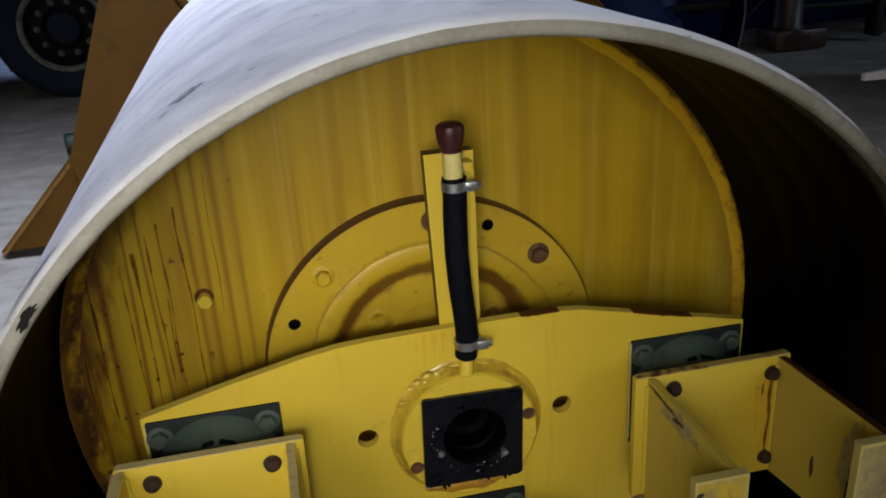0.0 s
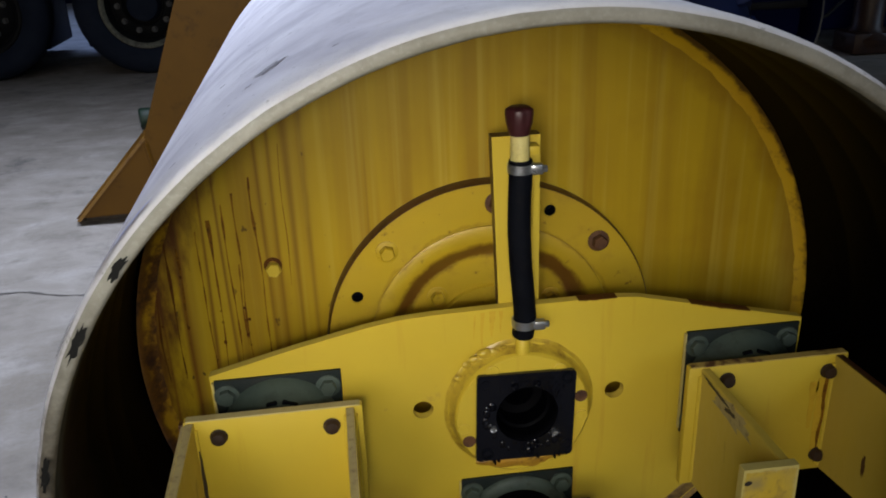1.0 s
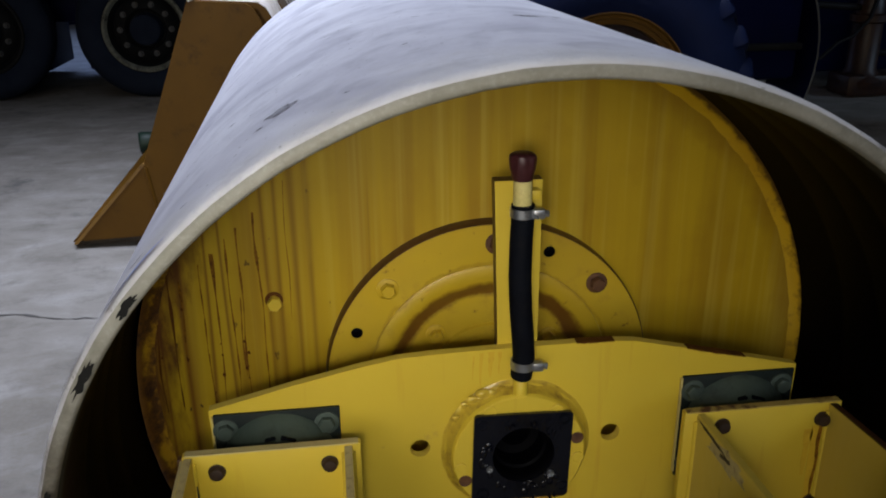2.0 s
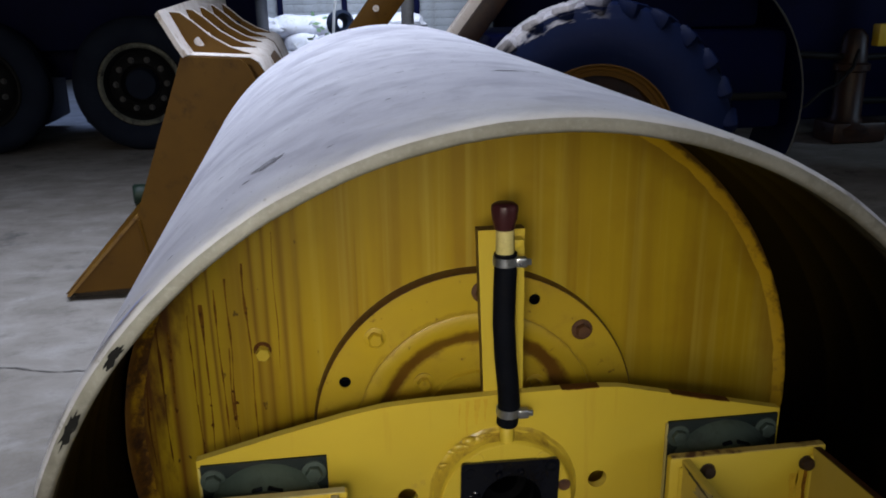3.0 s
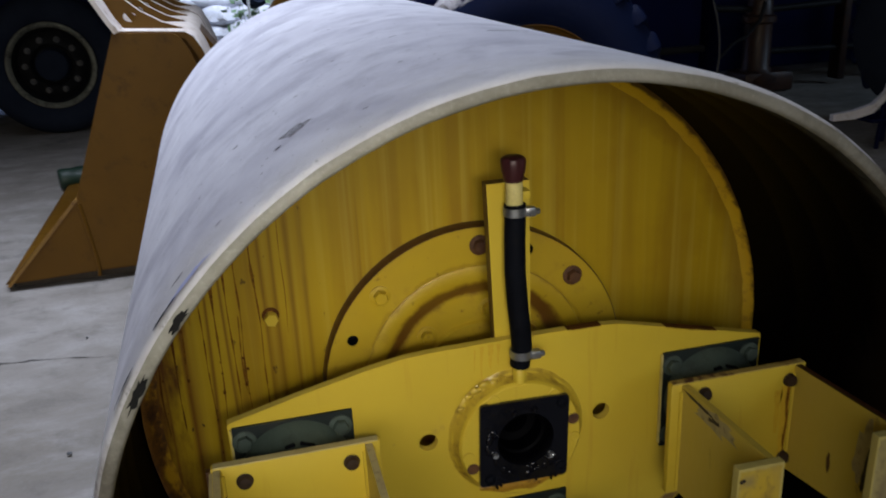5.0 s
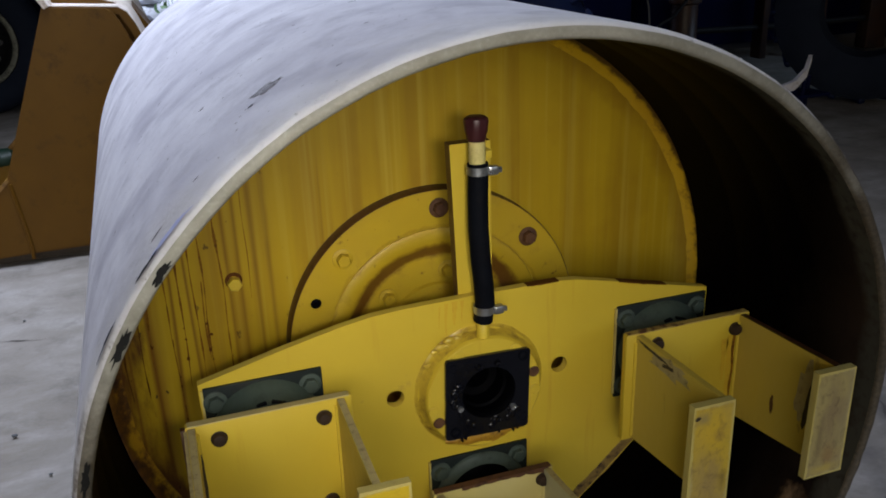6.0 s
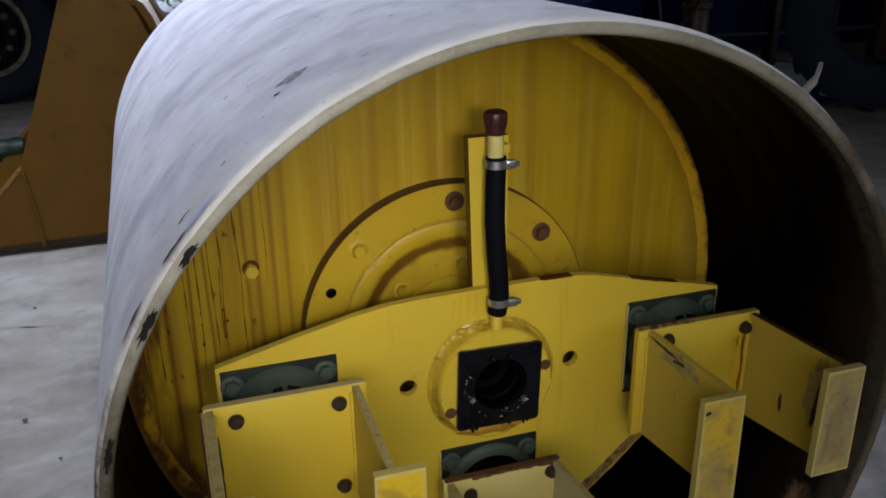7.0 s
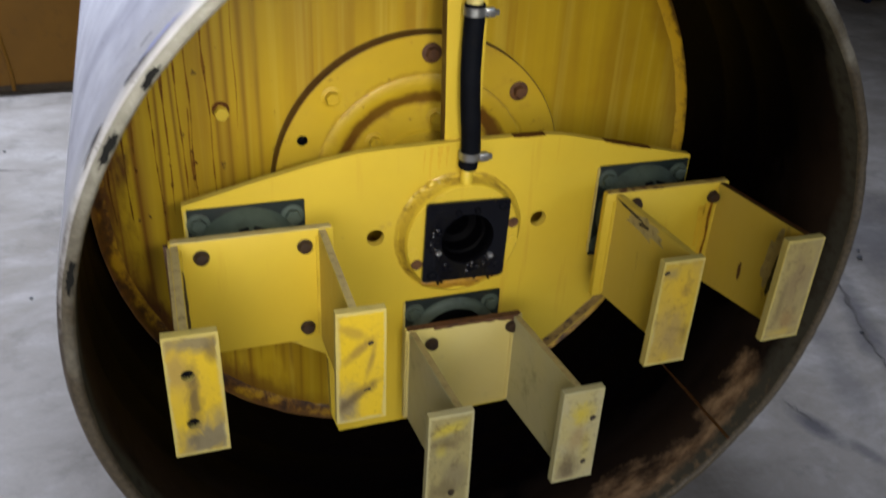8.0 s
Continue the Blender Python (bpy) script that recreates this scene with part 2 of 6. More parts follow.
def smudge(nt, u, v, at, half, slant, warp, soft=0.55):
    """How strongly a soft-edged stain covers a face: 1 in its middle, 0 outside; half: its half width and height."""
    du, dv = maths(nt, "SUBTRACT", u, at[0]), maths(nt, "SUBTRACT", v, at[1])
    c, n = math.cos(slant), math.sin(slant)
    p = maths(nt, "DIVIDE", maths(nt, "ADD", maths(nt, "MULTIPLY", du, c), maths(nt, "MULTIPLY", dv, n)), half[0])
    q = maths(nt, "DIVIDE", maths(nt, "SUBTRACT", maths(nt, "MULTIPLY", dv, c), maths(nt, "MULTIPLY", du, n)), half[1])
    far = maths(nt, "SQRT", maths(nt, "ADD", maths(nt, "POWER", p, 2.0), maths(nt, "POWER", q, 2.0)), 0)
    return ramp_of(nt, maths(nt, "ADD", far, warp), 1.0 - soft, 1.0 + soft, 1.0, 0.0)


BARE_GREY, BARE_BROWN, BARE_DARK, BARE_PALE, FRESH = (0.215, 0.180, 0.100), (0.235, 0.150, 0.040), (0.105, 0.072, 0.034), (0.50, 0.435, 0.20), (0.63, 0.44, 0.014)


def pad_paint(base, second, pad, stains, seed=0.0, grit=0.15):
    """Scraped paint of an end pad: worn to primer along its edges, with soft smears; pad: x, low z, high z."""
    m, nt, bsdf = material("scraped_yellow_paint")
    tc = nt.nodes.new("ShaderNodeTexCoord")
    sep = nt.nodes.new("ShaderNodeSeparateXYZ")
    nt.links.new(tc.outputs["Object"], sep.inputs[0])
    u, v = sep.outputs["X"], sep.outputs["Z"]
    patch, fine, drag = noise_of(nt, 14.0 + seed, 4, (1, 1, 0.6), 0.5, 0.5), noise_of(nt, 90.0, 4), noise_of(nt, 34.0 + seed, 6, (1, 1, 0.55), 0.65, 0.8)
    warp = maths(nt, "ADD", maths(nt, "MULTIPLY", maths(nt, "SUBTRACT", patch, 0.5), 1.5), maths(nt, "MULTIPLY", maths(nt, "SUBTRACT", drag, 0.5), 2.6))
    col = mix_of(nt, ramp_of(nt, patch, 0.40, 0.62), base, second)
    for at, half, slant, tint, strength in stains:
        col = mix_of(nt, maths(nt, "MULTIPLY", smudge(nt, u, v, at, half, slant, warp), strength), col, tint)
    across = maths(nt, "SUBTRACT", 0.043, maths(nt, "ABSOLUTE", maths(nt, "SUBTRACT", u, pad[0] + 0.044), 0))
    along = maths(nt, "SUBTRACT", (pad[2] - pad[1]) / 2, maths(nt, "ABSOLUTE", maths(nt, "SUBTRACT", v, (pad[1] + pad[2]) / 2), 0))
    inset = maths(nt, "ADD", maths(nt, "MINIMUM", across, along), maths(nt, "MULTIPLY", warp, 0.008))
    col = mix_of(nt, ramp_of(nt, inset, -0.001, 0.008, 0.9, 0.0), col, BARE_PALE)
    blot = noise_of(nt, 55.0 + seed, 5, (1, 1, 0.8), 0.6, 0.6)
    col = mix_of(nt, maths(nt, "MULTIPLY", ramp_of(nt, blot, 0.54, 0.68), grit), col, BARE_DARK)
    col = mix_of(nt, maths(nt, "MULTIPLY", ramp_of(nt, fine, 0.58, 0.72), 0.28), col, BARE_DARK)
    nt.links.new(col, bsdf.inputs["Base Color"])
    nt.links.new(ramp_of(nt, drag, 0.3, 0.7, 0.42, 0.66), bsdf.inputs["Roughness"])
    bump_of(nt, bsdf, maths(nt, "ADD", drag, fine), 0.35, 0.0015)
    return m


def radius_of(nt, sep, z=0.75):
    """Distance from the drum's axis."""
    dz = maths(nt, "SUBTRACT", sep.outputs["Z"], z)
    return maths(nt, "SQRT", maths(nt, "ADD", maths(nt, "POWER", sep.outputs["X"], 2.0), maths(nt, "POWER", dz, 2.0)), 0)


def fillet_paint():
    """Orange-stained paint over the weld, rusted at its outer toe and through on one side."""
    m, nt, bsdf = material("orange_stained_yellow")
    tc = nt.nodes.new("ShaderNodeTexCoord")
    sep = nt.nodes.new("ShaderNodeSeparateXYZ")
    nt.links.new(tc.outputs["Object"], sep.inputs[0])
    big, fine = noise_of(nt, 4.0, 5), noise_of(nt, 24.0, 6, rough=0.65)
    # base lifted above the disc's yellow, painting in the torch light it faces
    col = mix_of(nt, ramp_of(nt, big, 0.35, 0.65), (0.60, 0.385, 0.010), (0.50, 0.30, 0.009))
    col = mix_of(nt, maths(nt, "MULTIPLY", ramp_of(nt, fine, 0.54, 0.70), 0.55), col, (0.11, 0.042, 0.009))
    rad = maths(nt, "ADD", radius_of(nt, sep), maths(nt, "MULTIPLY", maths(nt, "SUBTRACT", fine, 0.5), 0.022))
    toe = ramp_of(nt, rad, 0.7135, 0.7200)
    col = mix_of(nt, maths(nt, "MULTIPLY", toe, 0.9), col, (0.040, 0.015, 0.006))
    aslant = maths(nt, "ADD", maths(nt, "MULTIPLY", sep.outputs["X"], 0.8), maths(nt, "MULTIPLY", maths(nt, "SUBTRACT", sep.outputs["Z"], 0.75), 0.6))
    bared = ramp_of(nt, maths(nt, "ADD", aslant, maths(nt, "MULTIPLY", maths(nt, "SUBTRACT", big, 0.5), 0.5)), 0.0, 0.28, 1.0, 0.0)
    col = mix_of(nt, maths(nt, "MULTIPLY", bared, ramp_of(nt, fine, 0.38, 0.54, 0.35, 1.0)), col, mix_of(nt, ramp_of(nt, fine, 0.4, 0.65), (0.20, 0.085, 0.008), (0.030, 0.012, 0.006)))
    nt.links.new(col, bsdf.inputs["Base Color"])
    bsdf.inputs["Roughness"].default_value = 0.5
    bump_of(nt, bsdf, fine, 0.6, 0.003)
    return m


def flange_paint():
    """Yellow paint on the bearing flange with brown rust bleeding round its inner step."""
    m, nt, bsdf = material("rust_bled_yellow_paint")
    tc = nt.nodes.new("ShaderNodeTexCoord")
    sep = nt.nodes.new("ShaderNodeSeparateXYZ")
    nt.links.new(tc.outputs["Object"], sep.inputs[0])
    big, fine, mid = noise_of(nt, 3.5, 5), noise_of(nt, 50.0, 4), noise_of(nt, 13.0, 6, rough=0.65)
    col = mix_of(nt, ramp_of(nt, big, 0.3, 0.7), (0.50, 0.345, 0.014), (0.43, 0.285, 0.012))
    col = mix_of(nt, maths(nt, "MULTIPLY", ramp_of(nt, mid, 0.55, 0.75), 0.5), col, (0.27, 0.15, 0.012))
    rad = maths(nt, "ADD", radius_of(nt, sep), maths(nt, "MULTIPLY", maths(nt, "SUBTRACT", mid, 0.5), 0.045))
    off = maths(nt, "ABSOLUTE", maths(nt, "SUBTRACT", rad, 0.203), 0)
    bleed = ramp_of(nt, off, 0.009, 0.021, 1.0, 0.0)
    col = mix_of(nt, maths(nt, "MULTIPLY", bleed, ramp_of(nt, big, 0.3, 0.6, 0.75, 1.0)), col, (0.135, 0.052, 0.008))
    groove = ramp_of(nt, maths(nt, "ABSOLUTE", maths(nt, "SUBTRACT", rad, 0.259), 0), 0.001, 0.005, 1.0, 0.0)
    col = mix_of(nt, maths(nt, "MULTIPLY", groove, 0.35), col, (0.20, 0.10, 0.010))
    col = mix_of(nt, maths(nt, "MULTIPLY", ramp_of(nt, fine, 0.66, 0.74), 0.7), col, (0.12, 0.05, 0.01))
    nt.links.new(col, bsdf.inputs["Base Color"])
    nt.links.new(ramp_of(nt, mid, 0.3, 0.7, 0.34, 0.55), bsdf.inputs["Roughness"])
    bump_of(nt, bsdf, maths(nt, "ADD", fine, maths(nt, "MULTIPLY", mid, 2.0)), 0.2, 0.0015)
    return m


def rim_paint():
    """Dirty pale paint on the rim, dark brown towards the bottom and one side."""
    m, nt, bsdf = material("dirty_painted_rim")
    tc = nt.nodes.new("ShaderNodeTexCoord")
    sep = nt.nodes.new("ShaderNodeSeparateXYZ")
    nt.links.new(tc.outputs["Object"], sep.inputs[0])
    blot, fine = noise_of(nt, 6.0, 7, rough=0.65), noise_of(nt, 130.0, 4)
    col = mix_of(nt, ramp_of(nt, blot, 0.35, 0.65), (0.20, 0.19, 0.148), (0.335, 0.325, 0.275))
    col = mix_of(nt, maths(nt, "MULTIPLY", ramp_of(nt, fine, 0.50, 0.75), 0.25), col, (0.48, 0.48, 0.42))
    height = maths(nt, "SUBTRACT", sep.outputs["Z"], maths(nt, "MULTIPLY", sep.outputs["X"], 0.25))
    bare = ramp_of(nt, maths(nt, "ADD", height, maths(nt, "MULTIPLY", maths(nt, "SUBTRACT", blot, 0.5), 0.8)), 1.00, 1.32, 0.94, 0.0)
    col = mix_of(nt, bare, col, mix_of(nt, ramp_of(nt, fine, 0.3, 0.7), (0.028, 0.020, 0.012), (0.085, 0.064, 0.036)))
    nt.links.new(col, bsdf.inputs["Base Color"])
    bsdf.inputs["Roughness"].default_value = 0.6
    bump_of(nt, bsdf, maths(nt, "ADD", blot, fine), 0.5, 0.002)
    return m


def drum_inside():
    """Oily inside, worn brown rust near the mouth; black deep and high paints shade."""
    m, nt, bsdf = material("oily_rust_and_shade")
    tc = nt.nodes.new("ShaderNodeTexCoord")
    sep = nt.nodes.new("ShaderNodeSeparateXYZ")
    nt.links.new(tc.outputs["Object"], sep.inputs[0])
    blot, fine = noise_of(nt, 4.0, 7, (1, 1.5, 1), 0.65), noise_of(nt, 40.0, 4)
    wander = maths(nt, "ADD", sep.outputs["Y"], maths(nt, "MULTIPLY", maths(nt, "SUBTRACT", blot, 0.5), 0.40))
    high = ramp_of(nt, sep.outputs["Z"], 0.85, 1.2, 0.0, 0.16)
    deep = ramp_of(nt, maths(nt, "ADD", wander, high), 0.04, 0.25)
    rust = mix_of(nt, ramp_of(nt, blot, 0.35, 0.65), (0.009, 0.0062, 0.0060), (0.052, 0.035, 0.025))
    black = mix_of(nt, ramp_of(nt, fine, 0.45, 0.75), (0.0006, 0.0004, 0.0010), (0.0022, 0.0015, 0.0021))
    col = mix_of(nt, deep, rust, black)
    # a scraped patch down one side where the oil is worn off
    turn = maths(nt, "ARCTAN2", maths(nt, "SUBTRACT", sep.outputs["Z"], 0.75), sep.outputs["X"])
    span = maths(nt, "ABSOLUTE", maths(nt, "ADD", turn, 0.86), 0)
    worn_off = maths(nt, "MULTIPLY", ramp_of(nt, maths(nt, "ADD", span, maths(nt, "MULTIPLY", maths(nt, "SUBTRACT", blot, 0.5), 0.3)), 0.36, 0.42, 1.0, 0.0),
                     ramp_of(nt, maths(nt, "ADD", sep.outputs["Y"], maths(nt, "MULTIPLY", maths(nt, "SUBTRACT", blot, 0.5), 0.26)), 0.085, 0.120, 1.0, 0.0))
    col = mix_of(nt, maths(nt, "MULTIPLY", worn_off, 0.9), col, mix_of(nt, ramp_of(nt, noise_of(nt, 15.0, 6, (1, 2.5, 1), 0.65), 0.38, 0.66), (0.085, 0.050, 0.028), (0.33, 0.22, 0.13)))
    # a strip of old paint just inside the mouth
    strip = ramp_of(nt, maths(nt, "ADD", sep.outputs["Y"], maths(nt, "MULTIPLY", maths(nt, "SUBTRACT", blot, 0.5), 0.10)), 0.035, 0.06, 1.0, 0.0)
    col = mix_of(nt, maths(nt, "MULTIPLY", strip, ramp_of(nt, fine, 0.3, 0.5, 0.4, 1.0)), col, (0.055, 0.053, 0.042))
    nt.links.new(col, bsdf.inputs["Base Color"])
    bsdf.inputs["Roughness"].default_value = 0.55
    bsdf.inputs["Specular IOR Level"].default_value = 0.03
    bump_of(nt, bsdf, maths(nt, "ADD", blot, fine), 0.3, 0.002)
    return m


M_DISC, M_WHITE, M_FLOOR = disc_paint(), drum_white(), concrete()
M_PLATE = plate_paint()
M_FLANGE = flange_paint()
PADS_LEFT, PADS_RIGHT, PADS_MIDDLE = ((-0.606, 0.605, 0.840), (-0.343, 0.613, 0.838)), ((0.238, 0.634, 0.861), (0.498, 0.644, 0.869)), ((-0.190, 0.400, 0.620), (0.068, 0.396, 0.617))
M_PADS_LEFT = (
    pad_paint(FRESH, (0.58, 0.40, 0.030), PADS_LEFT[0], (
        ((-0.588, 0.775), (0.024, 0.050), 0.2, (0.36, 0.25, 0.07), 0.8), ((-0.562, 0.825), (0.046, 0.017), -0.1, BARE_GREY, 0.9), ((-0.532, 0.808), (0.012, 0.018), 0.0, BARE_DARK, 0.6),
        ((-0.546, 0.634), (0.044, 0.032), 0.25, BARE_GREY, 1.0), ((-0.530, 0.670), (0.016, 0.022), 0.0, BARE_GREY, 0.6), ((-0.568, 0.716), (0.010, 0.060), -0.05, BARE_DARK, 0.85))),
    pad_paint(FRESH, (0.60, 0.42, 0.020), PADS_LEFT[1], (
        ((-0.330, 0.652), (0.026, 0.036), 0.0, BARE_GREY, 0.9), ((-0.308, 0.668), (0.058, 0.010), 0.62, BARE_DARK, 0.8), ((-0.298, 0.766), (0.034, 0.007), 0.75, BARE_BROWN, 0.7),
        ((-0.283, 0.735), (0.005, 0.034), -0.2, BARE_BROWN, 0.7), ((-0.315, 0.800), (0.030, 0.008), -0.5, BARE_BROWN, 0.5)), 1.1))
M_PADS_RIGHT = (
    pad_paint((0.44, 0.315, 0.065), (0.53, 0.37, 0.030), PADS_RIGHT[0], (
        ((0.282, 0.800), (0.030, 0.045), 0.2, (0.58, 0.385, 0.022), 0.8), ((0.297, 0.795), (0.012, 0.012), 0.0, BARE_BROWN, 0.6), ((0.288, 0.715), (0.018, 0.045), 0.1, (0.34, 0.24, 0.085), 0.7),
        ((0.312, 0.700), (0.008, 0.020), 0.0, BARE_DARK, 0.6), ((0.260, 0.835), (0.016, 0.012), 0.0, BARE_GREY, 0.6)), 2.3, 0.35),
    pad_paint((0.31, 0.252, 0.12), (0.37, 0.298, 0.11), PADS_RIGHT[1], (
        ((0.543, 0.775), (0.020, 0.070), 0.05, (0.25, 0.185, 0.085), 0.85), ((0.520, 0.720), (0.008, 0.050), 0.0, BARE_DARK, 0.5), ((0.548, 0.690), (0.020, 0.022), 0.0, (0.27, 0.17, 0.06), 0.8), ((0.540, 0.660), (0.030, 0.010), 0.0, (0.50, 0.37, 0.06), 0.6)), 0.7, 0.4))
M_PADS_MIDDLE = (
    pad_paint((0.30, 0.262, 0.115), (0.36, 0.305, 0.12), PADS_MIDDLE[0], (
        ((-0.150, 0.588), (0.026, 0.012), 0.3, (0.52, 0.42, 0.04), 0.9), ((-0.163, 0.540), (0.010, 0.014), 0.0, (0.50, 0.42, 0.06), 0.7), ((-0.148, 0.555), (0.030, 0.016), 0.2, BARE_DARK, 0.6),
        ((-0.130, 0.480), (0.020, 0.030), 0.2, BARE_GREY, 0.7), ((-0.160, 0.440), (0.020, 0.020), 0.0, BARE_DARK, 0.5)), 3.3, 0.6),
    pad_paint((0.43, 0.385, 0.215), (0.46, 0.40, 0.17), PADS_MIDDLE[1], (
        ((0.112, 0.560), (0.020, 0.022), 0.3, (0.54, 0.43, 0.04), 0.9), ((0.112, 0.500), (0.022, 0.028), 0.3, (0.36, 0.27, 0.12), 0.8), ((0.096, 0.436), (0.022, 0.030), 0.2, BARE_DARK, 0.75), ((0.130, 0.480), (0.010, 0.030), 0.0, (0.50, 0.42, 0.08), 0.5)), 1.9, 0.45))
M_FLAKE = worn("primer_showing_through_yellow", (0.50, 0.425, 0.165), (0.56, 0.455, 0.105), (0.29, 0.23, 0.10), 0.6, big=3.2, amount=(0.55, 0.75))
M_RUST = worn("brown_rust", (0.075, 0.031, 0.010), (0.115, 0.047, 0.013), DARK_RUST, 0.7, big=14, amount=(0.45, 0.65))
M_EDGE = worn("rusty_cut_edge", (0.050, 0.019, 0.006), (0.085, 0.035, 0.009), (0.020, 0.008, 0.004), 0.42, big=12, amount=(0.5, 0.7))
M_TAN = worn("tan_cut_edge", (0.45, 0.335, 0.075), (0.36, 0.25, 0.06), (0.085, 0.034, 0.012), 0.65, big=2.2, amount=(0.52, 0.57))
M_SIDE = worn("yellow_over_tan_primer", (0.60, 0.445, 0.045), (0.55, 0.415, 0.080), (0.28, 0.19, 0.05), 0.55, big=3.2, fine=40, amount=(0.60, 0.74), stretch=(1, 1.6, 0.7))
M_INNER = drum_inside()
M_RIM = rim_paint()
M_BUFFER = worn("dark_green_primer", (0.005, 0.010, 0.009), (0.008, 0.015, 0.013), (0.02, 0.019, 0.014), 0.55, big=8, spec=0.25)
M_RUBBER_G = worn("greyed_green_rubber", (0.052, 0.074, 0.055), (0.036, 0.054, 0.041), (0.015, 0.02, 0.016), 0.65, big=9)
M_HOSE = worn("black_rubber_and_hole_shade", (0.0025, 0.003, 0.005), (0.004, 0.005, 0.008), (0.008, 0.008, 0.009), 0.7, big=20, spec=0.06)
M_BOLT = worn("browned_bolt_steel", (0.040, 0.022, 0.012), (0.026, 0.015, 0.009), (0.010, 0.007, 0.005), 0.6, big=25, spec=0.3)
M_SEALANT = worn("smeared_brown_sealant", (0.54, 0.39, 0.030), (0.44, 0.30, 0.030), (0.15, 0.072, 0.012), 0.34, big=7, amount=(0.47, 0.68), bump=0.2, depth=0.002)
M_OIL = worn("oily_black_iron", (0.0018, 0.0022, 0.0048), (0.0028, 0.0032, 0.006), (0.006, 0.006, 0.008), 0.13, 0.0, big=9, fine=22, bump=0.40, depth=0.004, spec=0.5)
M_VOID = worn("wet_bore_and_hollow_shade", (0.0004, 0.0004, 0.0008), (0.0008, 0.0008, 0.0014), (0.001, 0.001, 0.002), 0.6, big=14, fine=30, bump=0.3, depth=0.003, spec=0.05)
M_STEEL = worn("zinc_plated_steel", (0.50, 0.52, 0.54), (0.40, 0.42, 0.44), (0.2, 0.19, 0.17), 0.32, 0.9, big=25)
M_CAP = worn("dark_red_plastic", (0.036, 0.009, 0.011), (0.050, 0.012, 0.013), (0.03, 0.01, 0.01), 0.4, big=22)
M_BUCKET = worn("brown_machine_paint", (0.114, 0.053, 0.0040), (0.086, 0.039, 0.0035), (0.050, 0.023, 0.005), 0.45, big=2.4, amount=(0.55, 0.75), bump=0.15, spec=0.18)
M_DUST = worn("pale_dust_over_paint", (0.62, 0.55, 0.48), (0.74, 0.69, 0.65), (0.30, 0.19, 0.09), 0.8, big=6, amount=(0.52, 0.68))
M_TYRE = worn("tyre_rubber", (0.010, 0.0145, 0.028), (0.015, 0.021, 0.038), (0.03, 0.034, 0.045), 0.75, big=4, amount=(0.62, 0.8), spec=0.06)
# navy near-black puts blue shade into the colour of things at the back
M_SHADE_NAVY = worn("shade_navy", (0.0022, 0.0038, 0.026), (0.003, 0.005, 0.034), (0.004, 0.006, 0.020), 0.5, big=2, spec=0.06)
M_WHEEL = worn("dark_wheel_steel", (0.010, 0.011, 0.013), (0.006, 0.007, 0.009), (0.012, 0.011, 0.01), 0.6, 0.0, big=8, spec=0.1)
M_NUT = worn("greyed_steel", (0.045, 0.05, 0.056), (0.03, 0.034, 0.04), (0.012, 0.012, 0.012), 0.6, big=9)
M_RIMBAND = worn("scuffed_grey_rim_band", (0.22, 0.235, 0.20), (0.12, 0.13, 0.115), (0.03, 0.03, 0.03), 0.6, 0.0, big=3, amount=(0.4, 0.6), spec=0.2)
# wall colour taken down to bluish near-black to carry the shade
M_WALL = worn("shade_dark_sheet", (0.006, 0.008, 0.030), (0.004, 0.005, 0.020), (0.008, 0.009, 0.020), 0.8, big=1.2, spec=0.04)
M_SACK = worn("white_woven_sack", (0.66, 0.67, 0.74), (0.54, 0.55, 0.62), (0.35, 0.33, 0.3), 0.8, big=5)
M_LEAF = worn("green_leaf", (0.11, 0.20, 0.09), (0.17, 0.27, 0.13), (0.03, 0.06, 0.02), 0.6, big=6)
M_GREEN = worn("green_plastic", (0.005, 0.026, 0.014), (0.004, 0.02, 0.011), (0.01, 0.02, 0.012), 0.5, big=9)
M_CABLE = worn("white_cable_sheath", (0.7, 0.72, 0.75), (0.6, 0.62, 0.65), (0.4, 0.4, 0.4), 0.5, big=9)
M_SHUTTER = worn("pale_shutter_slats", (0.42, 0.45, 0.50), (0.34, 0.37, 0.41), (0.2, 0.2, 0.2), 0.6, big=2)
# brown taken darker than the loader's paint, to put shade into the colour
M_MACHINE = worn("brown_paint_in_shade", (0.038, 0.018, 0.010), (0.016, 0.009, 0.009), (0.008, 0.007, 0.010), 0.45, big=2.2, amount=(0.45, 0.62), spec=0.3)
M_CHIP = worn("bare_dark_metal", (0.0055, 0.0055, 0.005), (0.012, 0.012, 0.011), (0.05, 0.05, 0.042), 0.7, 0.0, big=30, amount=(0.60, 0.70), spec=0.2)
M_BLUE = worn("blue_chalk_smear", (0.34, 0.38, 0.62), (0.42, 0.45, 0.66), (0.5, 0.5, 0.55), 0.7, big=20)
M_DARKSTAIN = worn("dark_oil_stain", (0.055, 0.050, 0.046), (0.085, 0.078, 0.070), (0.05, 0.046, 0.042), 0.7, big=9)
M_RUN = worn("brown_rust_drip", (0.24, 0.115, 0.008), (0.15, 0.062, 0.007), (0.06, 0.022, 0.006), 0.55, big=24, amount=(0.45, 0.62), spec=0.12)
M_SPECK = worn("dark_rust_speck", (0.070, 0.024, 0.004), (0.105, 0.038, 0.005), DARK_RUST, 0.6, big=30, spec=0.12)
M_FILLET = fillet_paint()
M_CRUST = worn("orange_rust_crust", (0.42, 0.235, 0.014), (0.31, 0.155, 0.014), (0.05, 0.022, 0.008), 0.5, big=14, amount=(0.50, 0.66), bump=0.5, depth=0.003)
